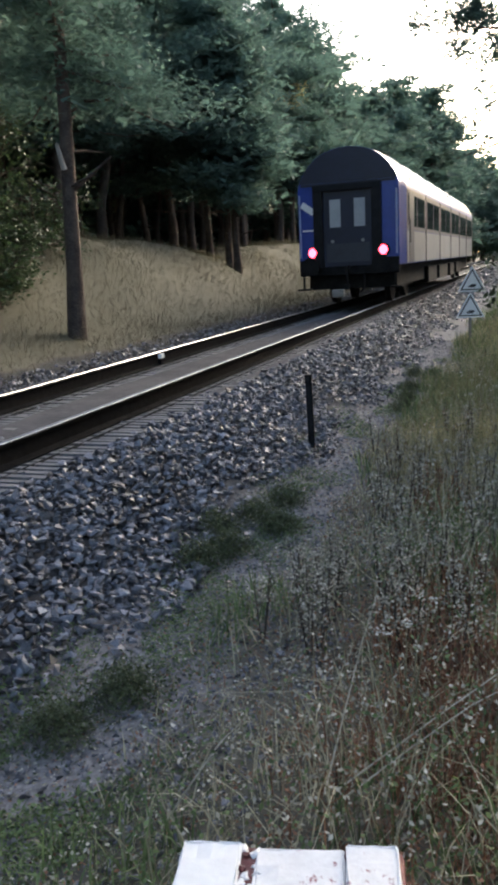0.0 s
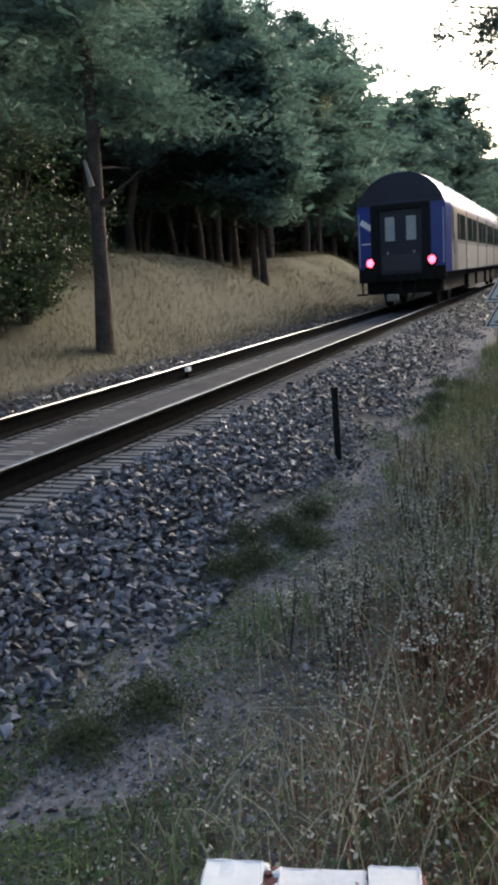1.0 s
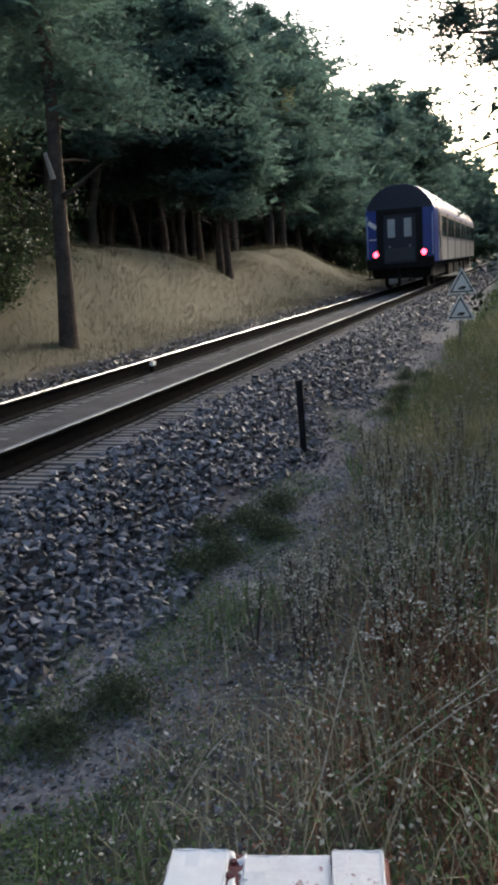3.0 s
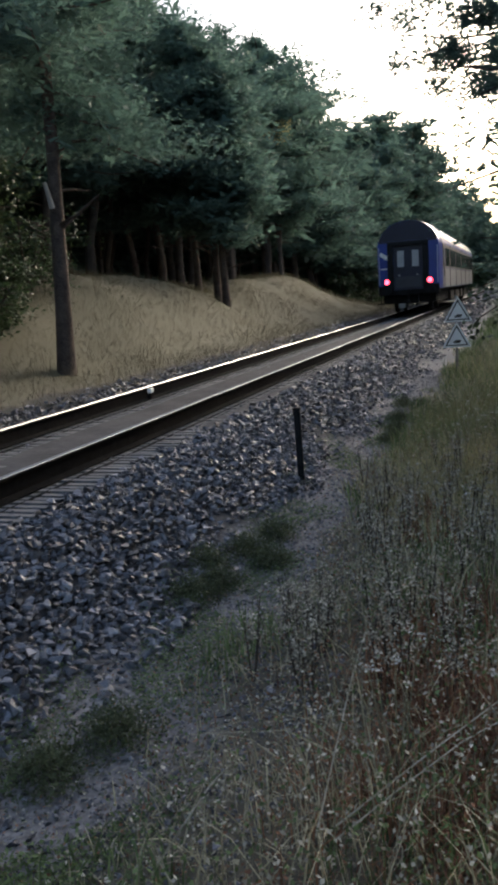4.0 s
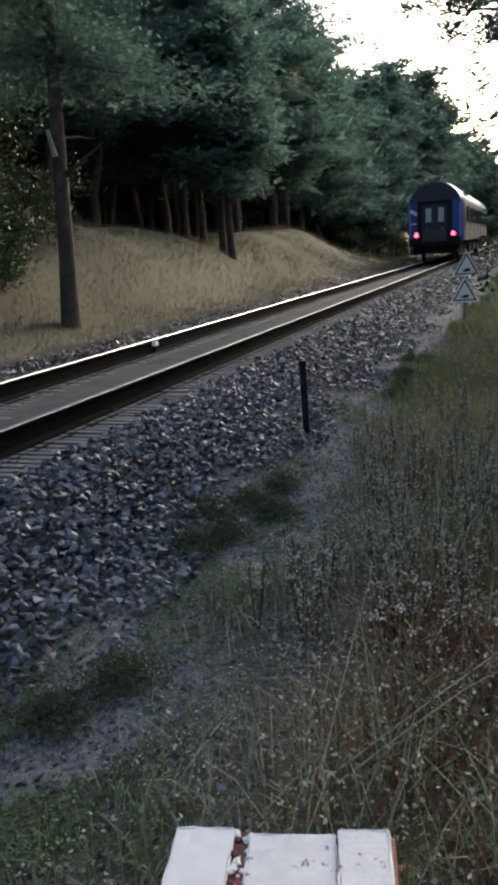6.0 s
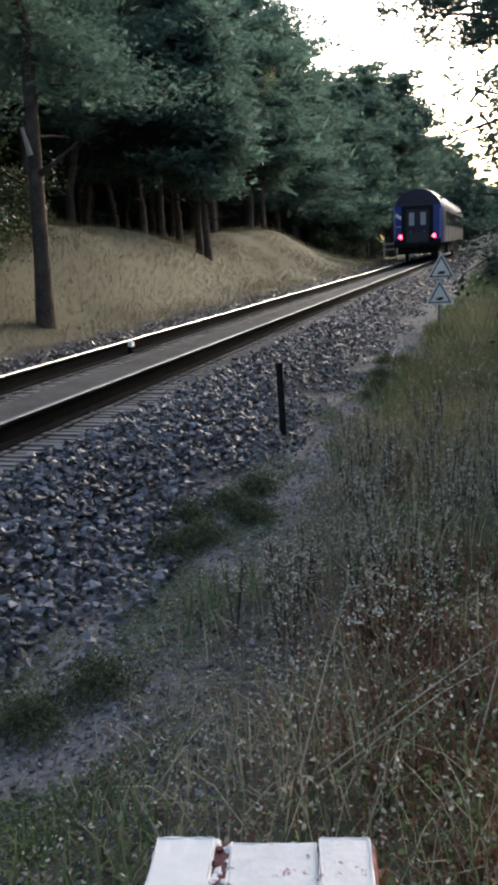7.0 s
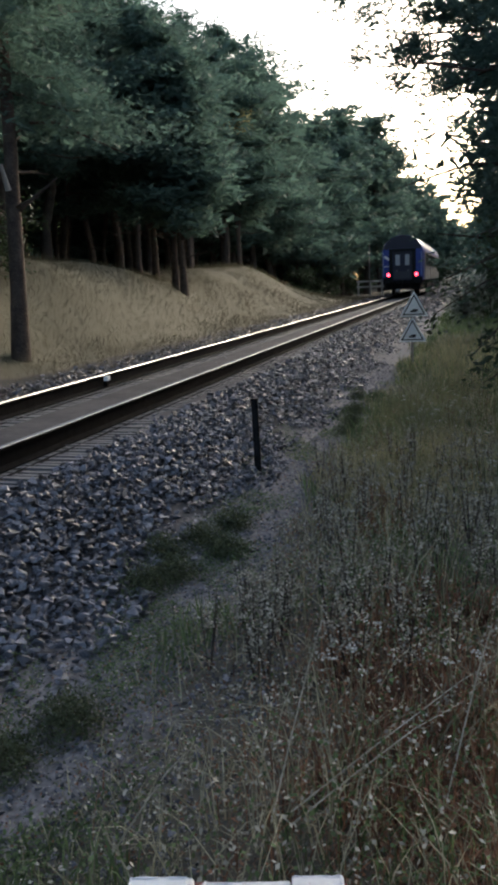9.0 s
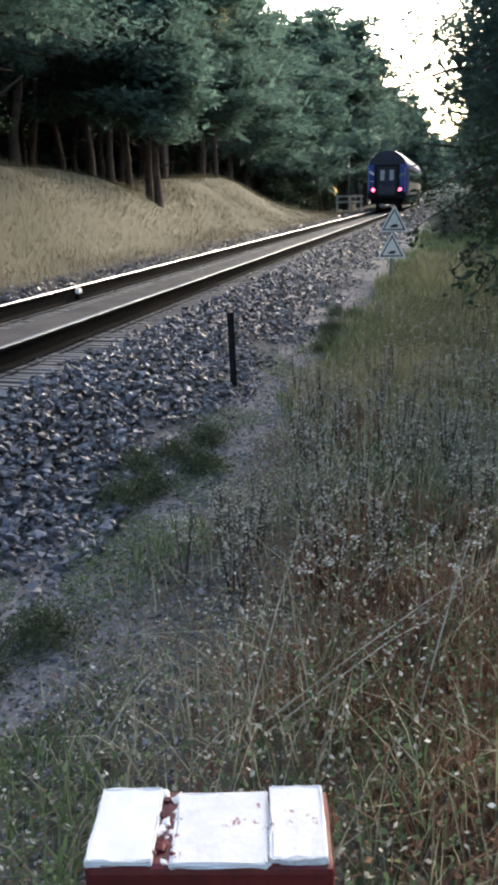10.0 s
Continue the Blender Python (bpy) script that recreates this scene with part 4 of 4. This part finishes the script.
# ---- plants on the verges ----
def blades(x, y, height, width, rng, lean=0.35, lie=None):
    """Bent grass blades or stems, three faces each."""
    n = len(x)
    z = ground_z(x, y) - 0.02
    a = rng.uniform(0, 2 * np.pi, n)
    out = np.stack([np.cos(a), np.sin(a)], -1)
    ln = np.abs(rng.normal(0, lean, n))[:, None]
    if lie is not None:
        a = rng.normal(radians(lie), 0.8, n)
        out, ln = np.stack([np.cos(a), np.sin(a)], -1), np.abs(rng.normal(lean, 0.4, n))[:, None]
    s = np.stack([-out[:, 1], out[:, 0]], -1)
    spin = rng.uniform(-1.2, 1.2, n)
    s = s * np.cos(spin)[:, None] + out * np.sin(spin)[:, None]
    h, w = height[:, None], width[:, None]
    b = np.stack([x, y], -1)
    def pt(side, f, wide):
        xy = b + out * ln * h * f ** 1.7 + side * s * w * wide / 2
        return np.column_stack([xy, z + height * (f - 0.25 * (ln[:, 0] * f) ** 2)])
    v = np.stack([pt(-1, 0, 1), pt(1, 0, 1), pt(-1, 0.55, 0.8), pt(1, 0.55, 0.8), pt(0, 1, 0)], 1).reshape(-1, 3)
    k = (np.arange(n) * 5)[:, None]
    tri = np.concatenate([k + np.array([[0, 1, 3]]), k + np.array([[0, 3, 2]]), k + np.array([[2, 3, 4]])])
    return v, tri


def patch(x, y, fx=1.1, fy=0.7, ph=0.0):
    return 0.5 + 0.5 * np.sin(x * fx * 2 + ph + 1.5 * np.sin(y * fy)) * np.sin(y * fy * 1.7 + ph * 2 + np.sin(x * fx * 1.3))


def verge_edge(y):
    """Where the growth on the verge begins, across the track."""
    return 2.95 + 0.16 * np.sin(y * 1.35 + 0.6) + 0.10 * np.sin(y * 3.1)


def clear_of_feet(x, y):
    return np.hypot(x - 4.43, y) > 0.8


def build_grass():
    rng = np.random.default_rng(21)
    # dry bank
    n = 95000
    y = 7 + 48 * rng.random(n) ** 1.4
    x = -1.75 - 6.2 * rng.random(n) ** 0.9
    keep = rng.random(n) < 0.45 + 0.55 * patch(x, y)
    x, y = x[keep], y[keep]
    v, f = blades(x, y, rng.uniform(0.10, 0.34, len(x)) * (0.6 + 0.8 * patch(x, y, 0.5, 0.4, 1.0)), rng.uniform(0.0022, 0.0045, len(x)) * (1 + y / 25), rng, 1.35, -50)
    tagged(part_np("dry_bank_grass", v, f, M_DRY), "long dry straw-coloured grass on the bank", "grass", kind="stuff")
    # near verge: dry stems, taller away from the path
    n = 60000
    y = 0.9 + 21 * rng.random(n) ** 1.5
    x = 2.8 + 4.6 * rng.random(n)
    d = x - verge_edge(y)
    keep = (d > 0) & (rng.random(n) < 0.25 + 0.75 * patch(x, y, 1.6, 1.1, 0.6)) & clear_of_feet(x, y)
    x, y, d = x[keep], y[keep], d[keep]
    tall = 0.25 + 0.75 * smooth01(0, 0.9, d)
    v, f = blades(x, y, 0.05 + 0.40 * rng.random(len(x)) ** 2 * tall, rng.uniform(0.003, 0.007, len(x)) * (1 + y / 9), rng, 0.95)
    tagged(part_np("dry_verge_grass", v, f, M_WEED), "dry brown grass and weed stems on the verge", "grass", kind="stuff")
    # straw-yellow and fresh green patches further along
    for name, mat_, label, n, cx, cy, sx, sy, h in (
            ("yellow_verge_grass", M_STRAW, "patch of straw-yellow grass on the verge", 9000, 3.95, 7.5, 0.36, 0.85, 0.30),
            ("yellow_verge_grass", M_STRAW, "far patch of straw-yellow grass on the verge", 8000, 4.1, 17.5, 0.5, 2.6, 0.34),
            ("fresh_verge_grass", M_FRESH, "patch of fresh green grass on the verge", 9000, 3.85, 10.6, 0.42, 1.2, 0.30)):
        x, y = rng.normal(cx, sx, n), rng.normal(cy, sy, n)
        keep = x > verge_edge(y)
        v, f = blades(x[keep], y[keep], rng.uniform(0.3, 1.0, keep.sum()) * h, rng.uniform(0.003, 0.006, keep.sum()) * (1 + cy / 25), rng, 0.9)
        tagged(part_np(name, v, f, mat_), label, "grass", kind="stuff")
    for name, mat_, label, n, ph, thr, hgt, x0, x1, y1 in (
            ("green_verge_weeds", M_GREEN, "low green weeds among dry grass on the verge", 26000, 2.0, 0.52, 0.26, 2.9, 7.0, 20),
            ("russet_verge_weeds", M_RUST_PLANT, "reddish brown withered weeds on the verge", 16000, 4.1, 0.6, 0.28, 3.6, 6.2, 6)):
        y = 0.9 + y1 * rng.random(n) ** 1.3
        x = x0 + (x1 - x0) * rng.random(n)
        keep = (patch(x, y, 1.2, 0.9, ph) > thr) & clear_of_feet(x, y) & (x > verge_edge(y))
        x, y = x[keep], y[keep]
        v, f = blades(x, y, rng.uniform(0.3, 1.0, len(x)) * hgt, rng.uniform(0.005, 0.012, len(x)) * (1 + y / 12), rng, 0.7)
        tagged(part_np(name, v, f, mat_), label, "weeds", kind="stuff")
    n = 6500
    x, y = rng.normal(4.55, 0.42, n), rng.normal(2.75, 0.45, n)
    keep = (y > 1.0) & clear_of_feet(x, y)
    v, f = blades(x[keep], y[keep], rng.uniform(0.05, 0.24, keep.sum()), rng.uniform(0.003, 0.009, keep.sum()), rng, 0.9)
    tagged(part_np("russet_patch", v, f, M_RUST_PLANT), "patch of russet withered weeds", "weeds", kind="stuff")
    # seed heads and small dry leaves caught among the stems
    for name, mat_, label, n, size, ph in (("seed_heads", M_SEED, "pale seed heads and dry leaflets among the stems", 46000, 0.021, 0.0),
                                           ("green_leaflets", M_GREEN, "small green leaves low among the stems", 46000, 0.022, 1.7),
                                           ("brown_leaflets", M_RUST_PLANT, "small withered brown leaves among the stems", 34000, 0.018, 4.1)):
        y = 0.9 + 12 * rng.random(n) ** 1.5
        x = 2.85 + 4.2 * rng.random(n)
        d = x - verge_edge(y)
        keep = (d > 0) & (rng.random(n) < patch(x, y, 1.3, 1.0, ph)) & clear_of_feet(x, y)
        x, y, d = x[keep], y[keep], d[keep]
        h = rng.uniform(0.01, 0.40, len(x)) * (0.25 + 0.75 * smooth01(0, 0.9, d))
        c = np.column_stack([x, y, ground_z(x, y) + h])
        v, f = leaf_quads(c, size, size * 0.6, rng, 0.8)
        tagged(part_np(name, v, f, mat_), label, "weeds", kind="stuff")
    # moss and creeping green at the foot of the ballast
    n = 60000
    y = 1.2 + 14 * rng.random(n) ** 1.7
    x = rng.normal(2.62, 0.28, n)
    keep = (patch(x, y, 2.1, 1.5, 0.4) > 0.56) & (x > 2.1)
    x, y = x[keep], y[keep]
    c = np.column_stack([x, y, ground_z(x, y) + np.abs(rng.normal(0, 0.025, len(x)))])
    v, f = leaf_quads(c, 0.018, 0.010, rng, 0.6)
    tagged(part_np("creeping_weeds", v, f, M_GREEN), "low creeping green weeds on the gravel path", "weeds", kind="stuff")
    # a mat of low weeds where the path meets the ballast foot
    n = 9000
    x, y = rng.normal(2.62, 0.30, n), rng.normal(2.0, 0.38, n)
    keep = (patch(x, y, 2.6, 2.1, 1.1) > 0.42) & (x > 2.0) & (y > 1.2)
    x, y = x[keep], y[keep]
    c = np.column_stack([x, y, ground_z(x, y) + np.abs(rng.normal(0, 0.035, len(x)))])
    tagged(part_np("weed_mat", *leaf_quads(c, 0.026, 0.012, rng, 0.7), M_GREEN), "mat of low grey-green weeds beside the ballast", "weeds", kind="stuff")
    # dry litter lying on the soil
    for name, mat_, n in (("dry_litter", M_SEED, 16000), ("brown_litter", M_RUST_PLANT, 14000), ("straw_litter", M_WEED, 18000)):
        y = 0.9 + 10 * rng.random(n) ** 1.5
        x = 2.35 + 3.4 * rng.random(n)
        keep = clear_of_feet(x, y)
        x, y = x[keep], y[keep]
        c = np.column_stack([x, y, ground_z(x, y) + 0.004 + np.abs(rng.normal(0, 0.012, len(x)))])
        v, f = leaf_quads(c, 0.03 if name == "straw_litter" else 0.016, 0.005 if name == "straw_litter" else 0.009, rng, 0.25)
        tagged(part_np(name, v, f, mat_), "dry plant litter scattered on the soil", "litter", kind="stuff")
    # the verge goes on behind
    back = np.random.default_rng(77)
    n = 30000
    y = 1.1 - 10 * back.random(n) ** 1.3
    x = 2.8 + 5.6 * back.random(n)
    keep = (x > verge_edge(y)) & clear_of_feet(x, y) & (back.random(n) < 0.25 + 0.75 * patch(x, y, 1.6, 1.1, 0.6))
    x, y = x[keep], y[keep]
    v, f = blades(x, y, 0.05 + 0.30 * back.random(len(x)) ** 2, back.uniform(0.004, 0.009, len(x)), back, 0.95)
    tagged(part_np("low_verge_grass", v, f, M_WEED), "low dry brown grass on the verge", "grass", kind="stuff")
    # thin growth further along the near side
    n = 26000
    y = 14 + 44 * back.random(n) ** 1.4
    x = verge_edge(y) + 0.1 + 5.5 * back.random(n)
    keep = back.random(n) < 0.35 + 0.65 * patch(x, y, 1.1, 0.8, 0.3)
    x, y = x[keep], y[keep]
    v, f = blades(x, y, back.uniform(0.10, 0.34, len(x)), back.uniform(0.006, 0.010, len(x)) * (1 + y / 18), back, 0.8)
    tagged(part_np("far_verge_grass", v, f, M_GREEN), "green grass along the near side of the track", "grass", kind="stuff")
    # long fallen stalks
    stalk = None
    for k, (a, b) in enumerate((((3.84, 2.2, -0.5), (4.62, 3.05, -0.22)), ((3.86, 2.15, -0.5), (4.4, 2.7, -0.3)), ((3.80, 2.2, -0.52), (3.85, 2.9, -0.12)), ((4.35, 2.4, -0.5), (4.5, 2.9, -0.08)), ((3.3, 2.0, -0.6), (3.5, 2.3, -0.35)))):
        s_ = thing("dry_stalk", pose(0, 0, 0), "long pale dry stalk leaning over the weeds", "stalk", "leaning dry stalks")
        a, b = np.array(a), np.array(b)
        pts = [a, a + (b - a) * 0.35 + np.array([0, 0, 0.02]), a + (b - a) * 0.7 + np.array([0, 0, 0.03]), b]
        part_np("stem", *tube(pts, [0.0035, 0.003, 0.0025, 0.001], 5), M_SEED, s_)
        c = a + (b - a) * rng.uniform(0.5, 1.0, (40, 1)) + rng.normal(0, 0.012, (40, 3))
        tagged(part_np("husk_fuzz", *leaf_quads(c, 0.02, 0.006, rng, 0.5), M_SEED, s_), kind="stuff")


def build_weeds():
    """Leafy tufts at the ballast toe and flowering weeds on the verge."""
    rnd = random.Random(31)
    rng = np.random.default_rng(31)
    protos = []
    for k in range(3):
        t = thing("weed_tuft", pose(0, 0, 0), "dark green leafy weed tuft at the ballast edge", "weed", "weeds by the ballast")
        c = np.abs(rng.normal(0, 1, (2200, 3))) * np.sign(rng.normal(0, 1, (2200, 3))) * np.array([0.085, 0.085, 0.0])
        c[:, 2] = np.abs(rng.normal(0.085, 0.06, 2200)) * np.exp(-np.hypot(c[:, 0], c[:, 1]) * 3)
        part_np("leaves", *leaf_quads(c, 0.024, 0.009, rng, 0.8), M_TUFT, t)
        protos.append(t)
    spots = [(2.74, 2.80), (2.60, 2.47), (2.05, 1.95), (2.35, 4.9), (2.5, 5.3), (2.62, 5.7), (2.55, 4.6), (2.45, 4.35), (2.75, 5.1), (2.9, 10.4), (2.8, 11.2), (2.95, 9.6), (3.0, 12.2), (2.7, 12.5)]
    for i, (x, y) in enumerate(spots):
        m = on_ground(x, y, rnd.uniform(0, 360))
        if i < 3:
            protos[i].matrix_basis = m
        else:
            copy_thing(rnd.choice(protos), m)
    f = thing("flowering_weed", on_ground(4.49, 6.11), "tall weed with small white flower heads", "weed", "flowering weeds on the verge")
    stems, heads = bmesh.new(), []
    for k in range(5):
        a = k * 1.26
        tip = (0.10 * math.cos(a), 0.10 * math.sin(a), 0.38 + 0.06 * k)
        rod(stems, (0, 0, -0.05), tip, 0.004, 0.002, 5)
        heads.append(np.array(tip) + rng.normal(0, 1, (14, 3)) * np.array([0.012, 0.012, 0.005]))
    tagged(part("stalk", stems, M_WEED, f), kind="stuff")
    tagged(part_np("flower_head", *leaf_quads(np.concatenate(heads), 0.014, 0.012, rng, 0.2), M_FLOWER, f, "small white flower clusters"), kind="stuff")
    protos = []
    for q in range(3):
        d = thing("dead_weed", pose(0, 0, 0), "upright dark dead weed stalk with pale dry seed clusters", "weed", "dead weeds on the verge")
        stems, heads = bmesh.new(), []
        for k in range(3):
            a = rnd.uniform(0, 6.28)
            tip = np.array((0.06 * math.cos(a), 0.06 * math.sin(a), rnd.uniform(0.26, 0.46)))
            rod(stems, (0, 0, -0.05), tip, 0.005, 0.002, 5)
            for j in range(6):
                p = tip * rnd.uniform(0.45, 1.0)
                t = p + np.array((rnd.uniform(-0.05, 0.05), rnd.uniform(-0.05, 0.05), 0.03))
                rod(stems, p, t, 0.002, 0.001, 4)
                heads.append(t + rng.normal(0, 0.012, (9, 3)))
        tagged(part("stalk", stems, M_STALK, d, "dark brown stems"), kind="stuff")
        tagged(part_np("dry_fuzz", *leaf_quads(np.concatenate(heads), 0.02, 0.011, rng, 0.5), M_SEED, d, "pale dry seed clusters"), kind="stuff")
        protos.append(d)
    for k in range(90):
        y = 3.2 + 4.6 * rnd.random() ** 1.2
        x = float(verge_edge(y)) + 0.25 + 1.6 * rnd.random()
        m = on_ground(x, y, rnd.uniform(0, 360), rnd.uniform(-0.06, 0.0))
        if k < 3:
            protos[k].matrix_basis = m
        else:
            copy_thing(rnd.choice(protos), m)
    for k in range(40):
        x, y = rnd.uniform(3.6, 6.6), 2.6 + 11 * rnd.random() ** 1.3
        copy_thing(f, on_ground(x, y, rnd.uniform(0, 360), rnd.uniform(-0.2, 0.0)))


def build_near_trees():
    big = pine("pine_tree", 41, 11.0, 0.33, 2.3, 32000, (0.115, 0.036), trunk_r=0.15, wobble=0.02, inner=3500, coarse=(0.26, 0.09), label="pine at the foot of the bank with a broken limb", m=on_ground(-3.0, 12.0) @ pose(0, 0, 0, 0, 3, 0))
    stub = bmesh.new()
    rod(stub, (0.0, -0.12, 2.75), (-0.05, -0.24, 3.15), 0.05, 0.03, 7)
    part("broken_limb", stub, M_STEEL_WOOD, big, "pale broken limb stub")
    part("side_limb", rod(bmesh.new(), (0.1, 0, 2.45), (0.75, 0.1, 2.95), 0.04, 0.015, 7), M_BARK, big)
    for k, (x, y, h) in enumerate(((-4.55, 24.6, 7.2), (-4.95, 24.9, 7.6), (-6.0, 25.8, 8.4), (-6.6, 31.0, 8.6))):
        pine("pine_tree", 80 + k, h, 0.28, 1.8, 9000, (0.26, 0.09), trunk_r=0.13, wobble=0.02, label="slim pine standing on the dry bank", m=on_ground(x, y))
    far_arms = ((5.1, 182, 3.5, 0.14), (4.7, 187, 3.2, 0.06), (4.45, 178, 2.5, 0.02), (5.6, 176, 3.4, 0.2))
    for k, (x, y, h, sp, bare) in enumerate(((5.75, 12.5, 9.5, 2.2, 0.23), (6.0, 16.8, 10.5, 2.2, 0.25), (6.2, 10.2, 9.0, 2.45, 0.27), (6.9, 23.5, 10.5, 2.5, 0.12), (7.3, 31.0, 10.5, 2.6, 0.08))):
        pine("pine_tree", 44 + k, h, bare, sp, (80000, 34000, 80000, 16000, 16000)[k], (0.085, 0.02) if k < 3 else (0.24, 0.09), trunk_r=0.19, pad=0.22 if k < 3 else 0.34, limbs=90 if k < 3 else 45, inner=(44000, 16000, 52000, 1500, 1500)[k], coarse=(0.17, 0.066) if k < 3 else (0.5, 0.2), tuft=8 if k < 3 else 1,
             reach=far_arms if k == 0 else (), label="dark overhanging pine on the near side of the track", m=on_ground(x, y))
    leafy("oak_tree", 51, 2.7, 1.3, 9500, 0.075, M_LEAF, "young oak with drooping leafy twigs over the verge", "tree", on_ground(5.9, 7.8), base=0.3, stems=8, trunk_r=0.06, lean=(-0.1, 0), arms=tuple(((-0.1, -0.1, z0), (-0.9, -0.45, z0 - 0.25), tip) for z0, tip in (
        (2.2, (-1.78, -0.8, 1.42)), (1.9, (-1.5, -0.8, 1.03)), (1.7, (-1.28, -0.8, 0.88)), (2.3, (-1.66, -0.8, 1.72)), (2.1, (-1.4, -0.7, 1.6)), (2.5, (-1.45, -0.7, 2.05)))))
    for k, (x, y, h, sp) in enumerate(((6.45, 14.5, 3.0, 0.85), (6.85, 19.0, 3.6, 0.95), (7.6, 26.0, 4.6, 1.3), (6.35, 11.2, 2.6, 0.7))):
        leafy("bush", 160 + k, h, sp, 5500, 0.10, M_LEAF, "dark green bush on the near side of the track", "bush", on_ground(x, y), "bushes beside the verge")
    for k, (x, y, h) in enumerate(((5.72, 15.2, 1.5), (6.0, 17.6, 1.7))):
        leafy("bush", 170 + k, h, 0.42, 900, 0.07, M_SUNLIT_PALE, "small bush at the verge with sun glare painted into its pale leaves", "bush", on_ground(x, y), "pale bushes by the track")
    for k, (x, y, h) in enumerate(((-5.2, 12.2, 2.6), (-6.0, 13.6, 3.6), (-4.7, 10.4, 2.2), (-5.7, 15.2, 1.6), (-6.8, 11.5, 4.2), (-4.5, 11.9, 1.1), (-4.9, 13.0, 1.4))):
        leafy("bush", 60 + k, h, 1.4 if h > 1.5 else 0.75, 3400, 0.09, M_LEAF, "dark green bush under the pines", "bush", on_ground(x, y), "bushes under the pines")
    # these bushes get their sunlit look from the pale leaf colour
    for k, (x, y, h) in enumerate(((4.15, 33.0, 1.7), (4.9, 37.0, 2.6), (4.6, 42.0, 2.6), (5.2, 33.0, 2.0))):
        leafy("bush", 70 + k, h, 1.0, 2200, 0.13, M_SUNLIT_PALE, "bush with evening sun glare painted into its pale leaves", "bush", on_ground(x, y), "pale bushes by the track")
    # added tree whose yellow crown paints the sunlit top of the wood
    leafy("birch_tree", 95, 9.4, 0.9, 3600, 0.15, M_SUNLIT_YELLOW, "slim tree among the pines with sunlight painted yellow into its crown", "tree", on_ground(-6.4, 37.6), base=0.84, stems=3, trunk_r=0.1)
    for k in range(7):
        leafy("bush", 190 + k, 2.2 + 0.3 * (k % 3), 1.5, 1500, 0.2, M_LEAF, "dark green bush under the pines", "bush", on_ground(-6.2 - 0.6 * (k % 2), 52 + k * 4.5), "bushes under the pines")
    rnd = random.Random(77)
    for k in range(9):
        x = -7 + k * 2.2 + rnd.uniform(-0.5, 0.5)
        leafy("bush", 90 + k, rnd.uniform(2.2, 3.6), 1.7, 900, 0.3, M_LEAF, "grey-green bush where the cutting closes", "bush", on_ground(x, 106 + rnd.uniform(-1, 2)), "far bushes")


build_signs()
build_post()
build_clip()
build_barrier()
build_fence()
build_forest()
build_near_trees()
build_grass()
build_weeds()
build_ballast()
build_sleepers()


def motions():
    walk(COACH, [(t, pose(0, y, 0)) for t, y in TRAIN_ROWS])


motions()
